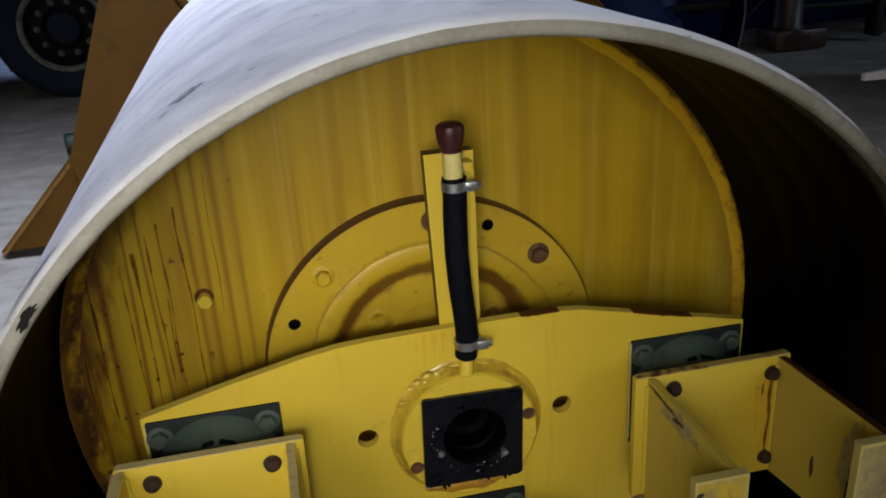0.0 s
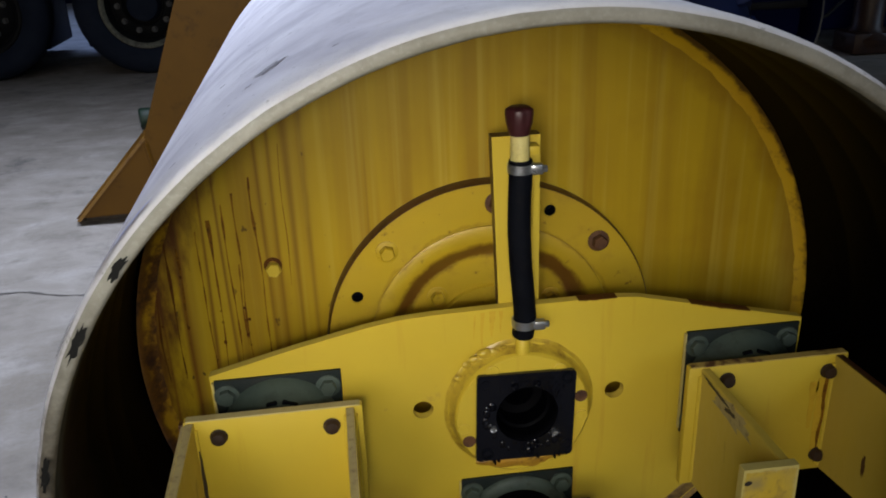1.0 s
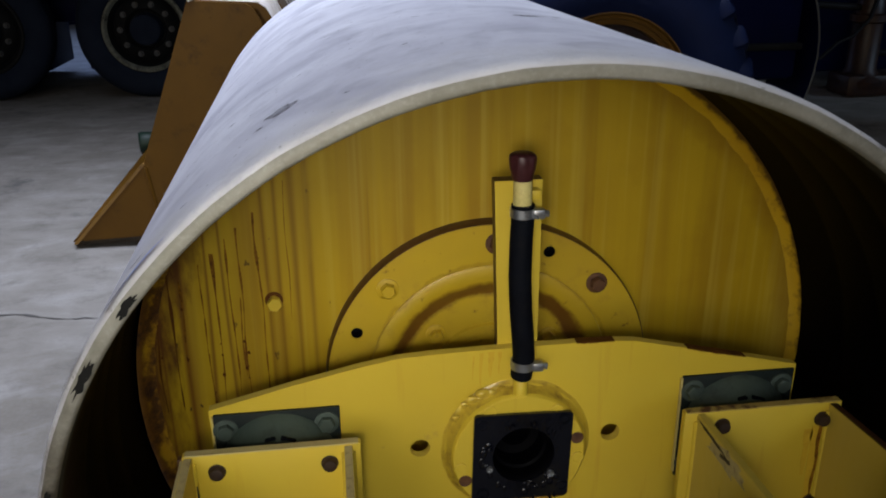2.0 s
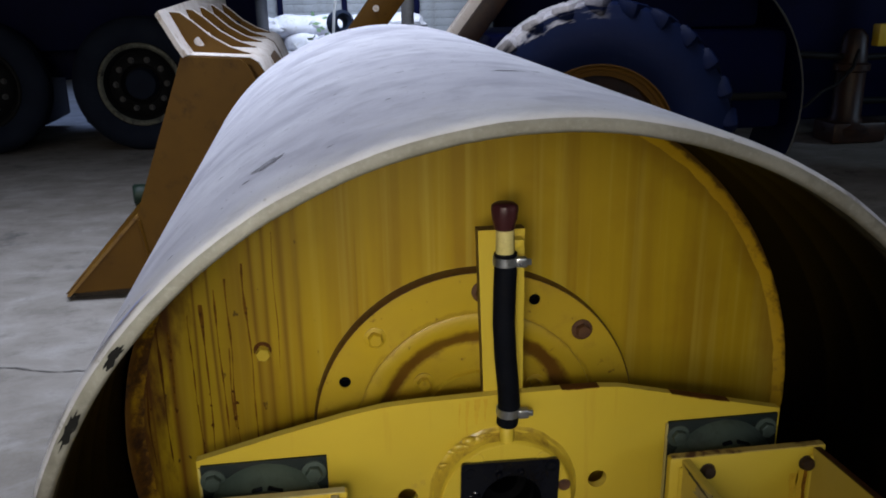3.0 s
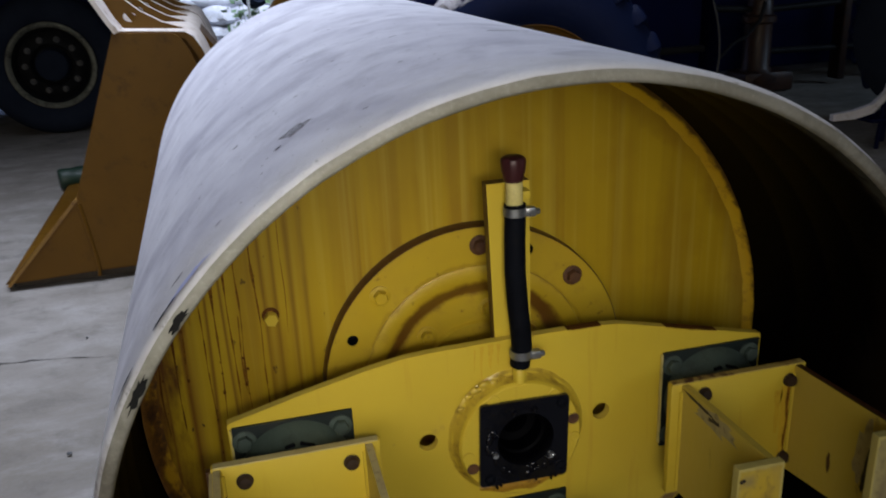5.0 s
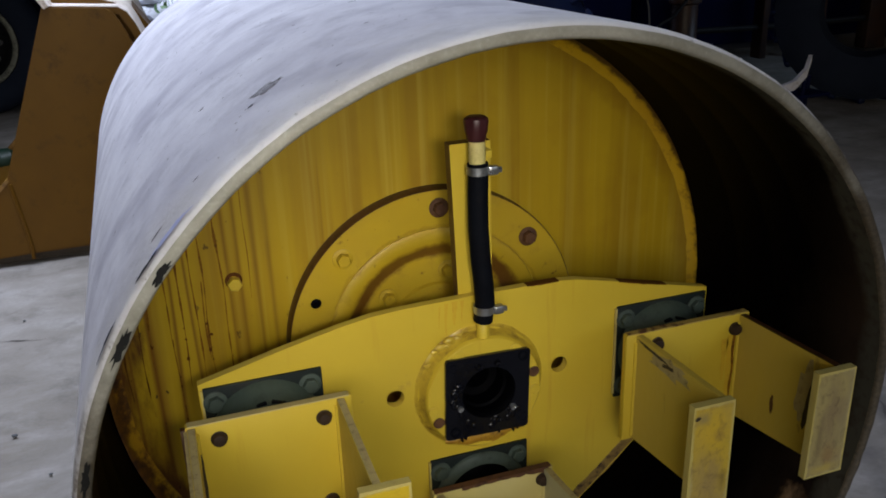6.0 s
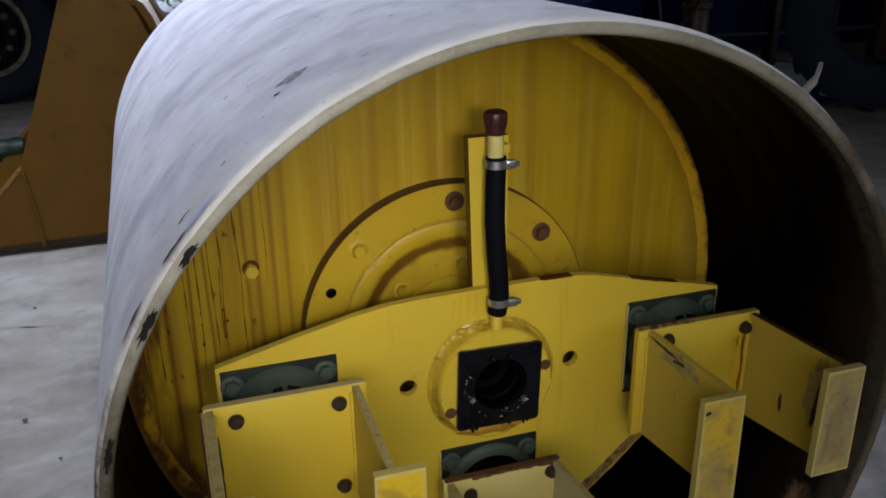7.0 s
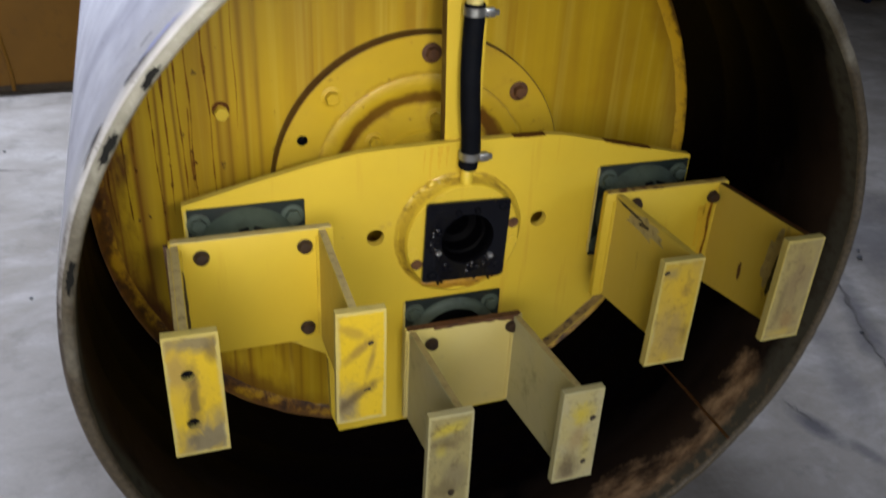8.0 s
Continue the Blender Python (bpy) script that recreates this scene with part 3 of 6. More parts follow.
M_ORANGE = worn("thin_orange_stain", (0.57, 0.385, 0.022), (0.53, 0.34, 0.020), (0.45, 0.26, 0.016), 0.5, big=20, amount=(0.5, 0.7))
M_CUT = worn("scaled_flame_cut_edge", (0.28, 0.185, 0.045), (0.20, 0.115, 0.030), (0.035, 0.016, 0.008), 0.6, big=9, fine=45, amount=(0.46, 0.58), bump=0.5)
M_PALE = worn("chalky_pale_primer", (0.43, 0.405, 0.25), (0.48, 0.435, 0.20), (0.24, 0.21, 0.11), 0.6, big=4.5, fine=40, amount=(0.55, 0.75))
M_BAND = worn("rust_stained_shoulder", (0.25, 0.135, 0.018), (0.16, 0.075, 0.014), (0.08, 0.035, 0.01), 0.55, big=6, amount=(0.5, 0.7))


WHEEL_AT, WHEEL_AXIS, WHEEL_R = Vector((1.278, 3.696, 0.80)), Vector((-0.25, -0.968, 0)).normalized(), 0.80


def tyre_dust():
    """Dark blue-black rubber with thick pale dust lying on its upper shoulder in patches."""
    m, nt, bsdf = material("dust_caked_tyre_rubber")
    geo = nt.nodes.new("ShaderNodeNewGeometry")
    rel = nt.nodes.new("ShaderNodeVectorMath")
    rel.operation = "SUBTRACT"
    nt.links.new(geo.outputs["Position"], rel.inputs[0])
    rel.inputs[1].default_value = WHEEL_AT
    sep = nt.nodes.new("ShaderNodeSeparateXYZ")
    nt.links.new(rel.outputs[0], sep.inputs[0])
    along = nt.nodes.new("ShaderNodeVectorMath")
    along.operation = "DOT_PRODUCT"
    nt.links.new(rel.outputs[0], along.inputs[0])
    along.inputs[1].default_value = Vector((0.968, -0.25, 0))
    turn = maths(nt, "ARCTAN2", sep.outputs["Z"], along.outputs["Value"])
    rad = maths(nt, "SQRT", maths(nt, "ADD", maths(nt, "POWER", along.outputs["Value"], 2.0), maths(nt, "POWER", sep.outputs["Z"], 2.0)), 0)
    # mud and dust dragged round the tyre
    ring = nt.nodes.new("ShaderNodeCombineXYZ")
    nt.links.new(maths(nt, "MULTIPLY", turn, 2.6), ring.inputs[0])
    nt.links.new(maths(nt, "MULTIPLY", rad, 16.0), ring.inputs[1])
    drag = node(nt, "ShaderNodeTexNoise", Scale=1.0, Detail=4.0, Roughness=0.6, Distortion=0.4)
    nt.links.new(ring.outputs[0], drag.inputs["Vector"])
    big, fine = noise_of(nt, 2.3, 6, rough=0.6), noise_of(nt, 30.0, 4)
    col = mix_of(nt, ramp_of(nt, big, 0.3, 0.7), (0.0030, 0.0068, 0.030), (0.0050, 0.0115, 0.046))
    scuff = maths(nt, "MULTIPLY", ramp_of(nt, drag.outputs["Fac"], 0.58, 0.78), 0.12)
    col = mix_of(nt, scuff, col, (0.06, 0.075, 0.12))
    shoulder = ramp_of(nt, maths(nt, "ADD", rad, maths(nt, "MULTIPLY", maths(nt, "SUBTRACT", drag.outputs["Fac"], 0.5), 0.36)), WHEEL_R * 0.86, WHEEL_R * 0.91)
    upper = ramp_of(nt, maths(nt, "ABSOLUTE", maths(nt, "SUBTRACT", turn, 2.25), 0), 0.42, 0.75, 1.0, 0.0)
    caked = maths(nt, "MULTIPLY", shoulder, upper)
    col = mix_of(nt, maths(nt, "MULTIPLY", caked, 0.9), col, mix_of(nt, ramp_of(nt, fine, 0.35, 0.65), (0.46, 0.44, 0.46), (0.60, 0.58, 0.60)))
    nt.links.new(col, bsdf.inputs["Base Color"])
    bsdf.inputs["Roughness"].default_value = 0.55
    bsdf.inputs["Specular IOR Level"].default_value = 0.10
    bump_of(nt, bsdf, maths(nt, "ADD", big, maths(nt, "MULTIPLY", fine, 0.3)), 0.4, 0.01)
    return m


M_TYRE_DUSTY = tyre_dust()
M_SCRAPE = worn("grey_scrape_in_paint", (0.44, 0.36, 0.15), (0.37, 0.30, 0.14), (0.16, 0.115, 0.05), 0.6, big=22, fine=90, amount=(0.5, 0.68))
M_CHIP_BIG = worn("half_bared_metal", (0.10, 0.095, 0.10), (0.40, 0.395, 0.42), (0.03, 0.025, 0.022), 0.6, 0.0, big=55, fine=120, amount=(0.5, 0.6))
M_GRIME_SHADE = worn("black_grime_and_shade", (0.018, 0.012, 0.008), (0.035, 0.024, 0.013), (0.10, 0.07, 0.03), 0.55, big=30, amount=(0.55, 0.7))
M_NECK = worn("pale_yellow_paint", (0.60, 0.52, 0.20), (0.54, 0.45, 0.14), (0.34, 0.25, 0.08), 0.45, big=20)
M_PRIMER = worn("pale_primer_edge", (0.46, 0.39, 0.17), (0.40, 0.32, 0.12), (0.22, 0.16, 0.06), 0.6, big=8, amount=(0.55, 0.7))


# ---- mesh helpers ----
def thing(name, base, label, category, group="", kind=""):
    ob = new(name)
    ob.empty_display_size = 0.1
    ob.location = base
    return tagged(ob, label, category, group, kind)


def part(name, bm, mat, parent=None, label="", smooth=40):
    """Links a bmesh, given in world places, as one mesh object under a thing or a part."""
    bmesh.ops.recalc_face_normals(bm, faces=bm.faces)
    me = bpy.data.meshes.new(name)
    bm.to_mesh(me)
    bm.free()
    for one in mat if isinstance(mat, (list, tuple)) else (mat,):
        me.materials.append(one)
    if smooth:
        me.shade_smooth()
        me.set_sharp_from_angle(angle=radians(smooth))
    ob = new(name, me)
    while parent and parent.parent and parent.parent.parent:
        parent = parent.parent
    if parent:
        ob.parent = parent
        if parent.type == "EMPTY":
            ob.matrix_parent_inverse = Matrix.Translation(parent.location).inverted()
    if label:
        ob["label"] = label
    return ob


def box(bm, lo, hi, bevel=0.0, m=None, mat=0):
    """An axis-aligned box with bevelled edges."""
    r = bmesh.ops.create_cube(bm, size=1.0)
    vs = r["verts"]
    lo, hi = Vector(lo), Vector(hi)
    for v in vs:
        v.co = Vector([(lo[i] + hi[i]) / 2 + v.co[i] * (hi[i] - lo[i]) for i in range(3)])
        if m is not None:
            v.co = m @ v.co
    fs = {f for v in vs for f in v.link_faces}
    for f in fs:
        f.material_index = mat
    if bevel:
        es = list({e for v in vs for e in v.link_edges})
        bmesh.ops.bevel(bm, geom=es, offset=bevel, segments=2, affect="EDGES", profile=0.5)
    return bm


def frame_of(axis):
    """Two unit vectors square to the axis."""
    a = Vector(axis).normalized()
    u = a.orthogonal().normalized() if abs(a.z) > 0.9 or abs(a.x) > 0.9 else Vector((0, 0, 1)).cross(a).normalized()
    return a, u, a.cross(u)


def lathe(bm, centre, axis, profile, seg=48, mats=None, closed=False, turn=0.0):
    """A solid of revolution; profile: (distance along the axis, radius)."""
    c = Vector(centre)
    a, u, w = frame_of(axis)
    rings = []
    for d, r in profile:
        if r < 1e-6:
            rings.append([bm.verts.new(c + a * d)])
        else:
            rings.append([bm.verts.new(c + a * d + (u * math.cos(2 * math.pi * k / seg + turn) + w * math.sin(2 * math.pi * k / seg + turn)) * r) for k in range(seg)])
    pairs = list(zip(rings, rings[1:])) + ([(rings[-1], rings[0])] if closed else [])
    for i, (p, q) in enumerate(pairs):
        for k in range(seg):
            j = (k + 1) % seg
            if len(p) == 1 and len(q) == 1:
                continue
            vs = [p[0], q[j], q[k]] if len(p) == 1 else [p[k], p[j], q[0]] if len(q) == 1 else [p[k], p[j], q[j], q[k]]
            f = bm.faces.new(vs)
            f.material_index = mats[i] if mats else 0
    return bm


def circle_pts(cx, cz, r, n=32, start=0.0):
    return [(cx + r * math.cos(start + 2 * math.pi * k / n), cz + r * math.sin(start + 2 * math.pi * k / n)) for k in range(n)]


def slab(bm, outer, holes, y0, y1, place=None, edge_mat=0, bevel=0.0):
    """A flat plate with holes, cut from an outline in x and z, from y0 to y1."""
    put = place or (lambda x, y, z: Vector((x, y, z)))
    loops = []
    for y in (y0, y1):
        es, lp = [], []
        for pts in (outer, *holes):
            vs = [bm.verts.new(put(x, y, z)) for x, z in pts]
            es += [bm.edges.new((vs[i], vs[(i + 1) % len(vs)])) for i in range(len(vs))]
            lp.append(vs)
        bmesh.ops.triangle_fill(bm, use_beauty=True, use_dissolve=False, edges=es)
        loops.append(lp)
    for a, b in zip(*loops):
        for i in range(len(a)):
            j = (i + 1) % len(a)
            bm.faces.new((a[i], a[j], b[j], b[i])).material_index = edge_mat
    return bm


def tube(bm, pts, r, seg=16, caps=True):
    """A round bar along points."""
    pts = [Vector(p) for p in pts]
    rings = []
    ref = None
    for i, p in enumerate(pts):
        d = (pts[min(i + 1, len(pts) - 1)] - pts[max(i - 1, 0)]).normalized()
        if ref is None:
            ref = d.orthogonal().normalized()
        ref = (ref - d * ref.dot(d)).normalized()
        w = d.cross(ref)
        rr = r[i] if isinstance(r, (list, tuple)) else r
        rings.append([bm.verts.new(p + (ref * math.cos(2 * math.pi * k / seg) + w * math.sin(2 * math.pi * k / seg)) * rr) for k in range(seg)])
    for p, q in zip(rings, rings[1:]):
        for k in range(seg):
            bm.faces.new((p[k], p[(k + 1) % seg], q[(k + 1) % seg], q[k]))
    if caps:
        bm.faces.new(rings[0])
        bm.faces.new(rings[-1])
    return bm


def hexbolt(name, at, axis, size, mat, parent, label="", washer=True, head=0.6):
    """A hexagon bolt head with a washer and a shank end; size across the flats."""
    bm = bmesh.new()
    if washer:
        lathe(bm, at, axis, [(-0.002, 0), (-0.002, size * 0.85), (size * 0.10, size * 0.85), (size * 0.12, size * 0.80), (size * 0.12, 0)], 20)
    t0 = size * 0.12 if washer else -0.002
    r = size / math.sqrt(3)
    lathe(bm, at, axis, [(t0, 0), (t0, r), (t0 + size * head * 0.85, r), (t0 + size * head, r * 0.86), (t0 + size * head, 0)], 6, turn=random.random())
    return part(name, bm, mat, parent, label, smooth=30)


# ---- the setting: a concrete yard floor under a shed roof ----
def floor():
    bm = bmesh.new()
    n, size = 90, 14.0
    rnd = random.Random(4)
    # fine sheet near the drum, coarse out to the horizon
    xs = [-400, -60, -20] + [-size / 2 - 1 + size * 1.2 * i / n for i in range(n + 1)] + [20, 60, 400]
    ys = [-400, -60, -12] + [-3.5 + size * 1.1 * i / n for i in range(n + 1)] + [20, 60, 400]
    vs = [[bm.verts.new((x, y, 0.012 * noise.noise((x * 1.4, y * 1.4, 3)) * min(1, abs(x) / 0.9) - 0.004)) for x in xs] for y in ys]
    for j in range(len(ys) - 1):
        for i in range(len(xs) - 1):
            bm.faces.new((vs[j][i], vs[j][i + 1], vs[j + 1][i + 1], vs[j + 1][i]))
    return tagged(part("ground", bm, M_FLOOR, smooth=60), "dusty grey concrete floor with stains and cracks", "floor", kind="structure")


# side walls and roof are out of view, added to shut out the sky
def walls():
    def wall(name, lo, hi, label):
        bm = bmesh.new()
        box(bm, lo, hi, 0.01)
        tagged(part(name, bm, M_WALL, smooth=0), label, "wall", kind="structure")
    wall("wall_left", (-9.2, -6, -0.02), (-9.0, 16, 6), "unseen grey sheet shed wall, shade put into its colour")
    # this wall's opening is unseen, added to go with the side fill lamp
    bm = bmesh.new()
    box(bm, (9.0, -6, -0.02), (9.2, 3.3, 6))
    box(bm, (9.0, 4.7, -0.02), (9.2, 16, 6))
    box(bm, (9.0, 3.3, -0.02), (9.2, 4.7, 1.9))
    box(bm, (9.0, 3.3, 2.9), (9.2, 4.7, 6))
    tagged(part("wall_right", bm, M_WALL, smooth=0), "unseen grey sheet shed wall with an opening added for the fill lamp", "wall", kind="structure")
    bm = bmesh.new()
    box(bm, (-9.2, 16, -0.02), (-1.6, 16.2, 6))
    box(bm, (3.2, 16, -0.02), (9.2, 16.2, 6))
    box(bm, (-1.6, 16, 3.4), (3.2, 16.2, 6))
    tagged(part("wall_back", bm, M_WALL, smooth=0), "grey sheet back wall with a wide gateway, shade put into its colour", "wall", kind="structure")
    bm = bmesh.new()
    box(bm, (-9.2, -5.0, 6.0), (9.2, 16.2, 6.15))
    tagged(part("ceiling", bm, M_WALL, smooth=0), "unseen grey sheet shed roof, shade put into its colour", "ceiling", kind="structure")


floor()
walls()


# ---- the roller drum ----
R_OUT, R_IN, AXIS_Z, LENGTH = 0.753, 0.727, 0.75, 2.2
SKEW = (0.015, 0.005)
DISC_Y, FLANGE_Y, PLATE_Y, BRACKET_Y = 0.608, 0.572, 0.326, 0.212
BACK = Vector((0, 1, 0))
FRONT = Vector((0, -1, 0))


def ring_at(bm, y, profile, seg=96, mats=None, closed=True):
    return lathe(bm, (0, y, AXIS_Z), BACK, profile, seg, mats, closed)


def on_axis(r, degrees, y):
    a = radians(degrees)
    return Vector((r * math.cos(a), y, AXIS_Z + r * math.sin(a)))


def drum_shell(drum):
    bm = bmesh.new()
    # outside, rounded rim, stepped inside with machined grooves near the mouth
    prof = [(LENGTH, R_IN), (LENGTH, R_OUT), (1.4, R_OUT), (0.7, R_OUT), (0.25, R_OUT), (0.03, R_OUT), (0.016, R_OUT - 0.001), (0.008, R_OUT - 0.0035), (0.003, R_OUT - 0.0075),
            (0.0, R_OUT - 0.012), (0.0, R_IN + 0.005), (0.002, R_IN + 0.002), (0.008, R_IN - 0.001)]
    mats = [0, 0, 0, 0, 0, 0, 0, 0, 2, 2, 2, 2]
    for y0 in (0.18, 0.30, 0.42):
        prof += [(y0, R_IN - 0.001), (y0 + 0.004, R_IN - 0.0002), (y0 + 0.018, R_IN - 0.0002), (y0 + 0.022, R_IN - 0.001)]
        mats += [1, 1, 1, 1]
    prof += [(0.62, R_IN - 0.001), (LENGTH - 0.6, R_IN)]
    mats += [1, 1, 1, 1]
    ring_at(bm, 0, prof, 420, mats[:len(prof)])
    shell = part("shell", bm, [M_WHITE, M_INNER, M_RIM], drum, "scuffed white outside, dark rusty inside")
    # knocks and roughness along the rim
    for v in shell.data.vertices:
        if v.co.y < 0.03:
            n = noise.noise(v.co * 9.0)
            v.co.y += 0.003 * n + (0.007 * max(0.0, noise.noise(v.co * 23.0) - 0.25)) + 0.0008 * noise.noise(v.co * 70.0)
            k = 1 + (0.0009 * noise.noise(v.co * 17.0) + 0.0006 * noise.noise(v.co * 80.0)) * (1 if v.co.y < 0.015 else 0.5)
            v.co.x, v.co.z = v.co.x * k, AXIS_Z + (v.co.z - AXIS_Z) * k
        # the drum does not lie quite square to its end plate
        v.co.x -= SKEW[0] * v.co.y
        v.co.z += SKEW[1] * v.co.y + 0.003
    # lengthwise weld seam inside, near the mouth
    bm = bmesh.new()
    a = radians(-38.3)
    pts = [((R_IN - 0.002) * math.cos(a + 0.003 * noise.noise((y * 30, 0, 1))), y, AXIS_Z + 0.004 + (R_IN - 0.002) * math.sin(a)) for y in [0.006 + 0.03 * k for k in range(20)]]
    tube(bm, pts, [0.0035 + 0.0012 * noise.noise((p[1] * 60, 3, 0)) for p in pts], 8)
    part("seam_weld", bm, M_EDGE, shell, "rusty lengthwise weld seam")
    return shell


def end_disc(drum):
    bm = bmesh.new()
    ring_at(bm, DISC_Y, [(0, 0.20), (0, R_IN + 0.002), (0.03, R_IN + 0.002), (0.03, 0.20)], 128)
    disc = part("end_disc", bm, M_DISC, drum, "yellow disc streaked with rust runs")
    bm = bmesh.new()
    ring_at(bm, DISC_Y, [(0.0, R_IN + 0.003), (-0.030, R_IN + 0.003), (-0.028, R_IN - 0.002), (-0.020, R_IN - 0.007), (-0.010, R_IN - 0.015), (-0.003, R_IN - 0.023), (0.001, R_IN - 0.030)], 160)
    weld = part("weld_seam", bm, M_FILLET, disc, "wide orange-stained weld round the disc")
    for v in weld.data.vertices:
        v.co.y += 0.003 * noise.noise(v.co * 30.0)
    bm = bmesh.new()
    lathe(bm, (0, LENGTH - 0.5, AXIS_Z), BACK, [(0, 0), (0, R_IN + 0.002), (0.03, R_IN + 0.002), (0.03, 0)], 96)
    part("far_end_disc", bm, M_DISC, drum)
    plug = hexbolt("plug", (-0.443, DISC_Y, 0.937), FRONT, 0.027, M_PLATE, disc, "yellow painted plug bolt", washer=False)
    bm = bmesh.new()
    lathe(bm, (-0.444, DISC_Y - 0.001, 0.944), FRONT, [(0, 0.010), (0.001, 0.0155), (0, 0.0185)], 24, closed=True)
    part("rust_collar", bm, M_SPECK, disc)


def bearing_flange(drum):
    holes = [66.4, 156.2, 246, 336]
    bolts = [134.3, 42.1, 88.0, 180, 222, 268, 312]
    bm = bmesh.new()
    outer = circle_pts(0, AXIS_Z, 0.345, 96)
    cut = [circle_pts(on_axis(0.305, a, 0).x, on_axis(0.305, a, 0).z, 0.0125, 16) for a in holes]
    slab(bm, outer, [circle_pts(0, AXIS_Z, 0.258, 96), *cut], FLANGE_Y, DISC_Y - 0.001)
    hole_at = [on_axis(0.305, a, DISC_Y - 0.0025) for a in holes]
    flange = part("bearing_flange", bm, M_FLANGE, drum, "round yellow bearing flange with bolts and open holes")
    bm = bmesh.new()
    ring_at(bm, FLANGE_Y, [(0.0004, 0.3440), (0.0006, 0.3462), (0.003, 0.3475), (0.034, 0.3490), (0.034, 0.3440)], 128)
    part("rusty_flange_edge", bm, M_EDGE, flange, "rust-brown flange edge")
    bm = bmesh.new()
    ring_at(bm, FLANGE_Y, [(0.004, 0.259), (-0.0015, 0.257), (-0.003, 0.253), (-0.0045, 0.240), (-0.0035, 0.226), (0.000, 0.216), (0.008, 0.204), (0.0135, 0.193), (0.0145, 0.188), (0.03, 0.187), (0.03, 0.258)], 128)
    part("raised_ring", bm, M_FLANGE, flange)
    bm = bmesh.new()
    lathe(bm, (0, FLANGE_Y + 0.014, AXIS_Z), BACK, [(0, 0), (0, 0.085), (-0.008, 0.088), (-0.008, 0.118), (0, 0.122), (0.0, 0.189), (0.03, 0.189), (0.03, 0)], 96)
    part("inner_cover", bm, M_FLANGE, flange, "recessed yellow cover, rust-stained")
    # a black cup at the bottom of each open hole paints its shade
    for p in hole_at:
        bm = bmesh.new()
        lathe(bm, p, FRONT, [(0, 0), (0, 0.0128), (0.03, 0.0128), (0.03, 0.0122), (0.001, 0.0122), (0.001, 0)], 20)
        part("hole_shade_cup", bm, M_HOSE, flange, "black cup painting the shade in an open bolt hole")
    for a in bolts:
        rusty = a in (42.1, 88.0)
        hexbolt("bolt", on_axis(0.305, a, FLANGE_Y), FRONT, 0.027, M_RUST if rusty else M_FLANGE, flange, "rusty bolt" if rusty else "painted bolt")
    for a in (31, 78.5, 138, 185, 217, 262, 323):
        hexbolt("bolt", on_axis(0.152, a, FLANGE_Y + 0.014), FRONT, 0.026, M_FLANGE, flange)
    bm = bmesh.new()
    lathe(bm, (0, DISC_Y + 0.08, AXIS_Z), BACK, [(0, 0), (0, 0.36), (0.02, 0.36), (0.02, 0)], 48)
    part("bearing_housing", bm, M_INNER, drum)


def carrier_plate(drum):
    top = [(-0.549, 0.864), (-0.40, 0.902), (-0.28, 0.929), (-0.215, 0.940), (-0.15, 0.944), (0.0, 0.947), (0.14, 0.9475), (0.185, 0.9465), (0.225, 0.943), (0.549, 0.869)]
    low = [(0.549, 0.64), (0.406, 0.530), (0.241, 0.380), (0.17, 0.33), (0.15, 0.25), (-0.26, 0.25), (-0.277, 0.30), (-0.281, 0.46), (-0.287, 0.477), (-0.378, 0.533), (-0.549, 0.64)]
    bm = bmesh.new()
    holes = [circle_pts(-0.177, 0.750, 0.0185, 24), circle_pts(0.188, 0.751, 0.0185, 24), circle_pts(0.0, 0.745, 0.10, 40)]
    slab(bm, top + low, holes, PLATE_Y, PLATE_Y + 0.018, edge_mat=1)
    plate = part("carrier_plate", bm, [M_PLATE, M_SIDE], drum, "thick bright yellow plate with rusty cut edges")
    # bare flame-cut chamfer along the lower edge
    for (xa, za), (xb, zb) in (((0.540, 0.632), (0.406, 0.532)), ((0.406, 0.532), (0.243, 0.384))):
        d = Vector((xb - xa, 0, zb - za))
        inward = Vector((d.z, 0, -d.x)).normalized()
        if inward.z < 0:
            inward = -inward
        bm = bmesh.new()
        rows = []
        for i in range(19):
            p = Vector((xa, 0, za)) + d * (i / 18)
            w = 0.024 + 0.005 * noise.noise((p.x * 40, p.z * 40, 1))
            rows.append([bm.verts.new((q.x, y, q.z)) for q, y in ((p + inward * 0.001, PLATE_Y - 0.0002), (p + inward * 0.004, PLATE_Y - 0.0012), (p + inward * w, PLATE_Y - 0.0012), (p + inward * (w + 0.002), PLATE_Y - 0.0002))])
        for p, q in zip(rows, rows[1:]):
            for k in range(3):
                bm.faces.new((p[k], p[k + 1], q[k + 1], q[k]))
        part("bare_chamfer", bm, M_CUT, plate, "bare brown flame-cut chamfer", smooth=0)
    # rust along stretches of the top edge
    for x0, x1, z0, z1 in ((0.112, 0.184, 0.9474, 0.9466), (0.325, 0.444, 0.9203, 0.8931)):
        bm = bmesh.new()
        n = 10
        rows = []
        for i in range(n + 1):
            x, z = x0 + (x1 - x0) * i / n, z0 + (z1 - z0) * i / n
            w = 0.0032 * (0.6 + 0.8 * abs(noise.noise((x * 90, 0, 3)))) * math.sin(math.pi * (i + 0.6) / (n + 1.2)) ** 0.4
            rows.append([bm.verts.new(p) for p in ((x, PLATE_Y - 0.0007, z - w), (x, PLATE_Y - 0.0007, z + 0.0007), (x, PLATE_Y + 0.0187, z + 0.0007))])
        for p, q in zip(rows, rows[1:]):
            bm.faces.new((p[0], q[0], q[1], p[1]))
            bm.faces.new((p[1], q[1], q[2], p[2]))
        part("rust_patch", bm, M_SPECK, plate, smooth=0)
    return plate


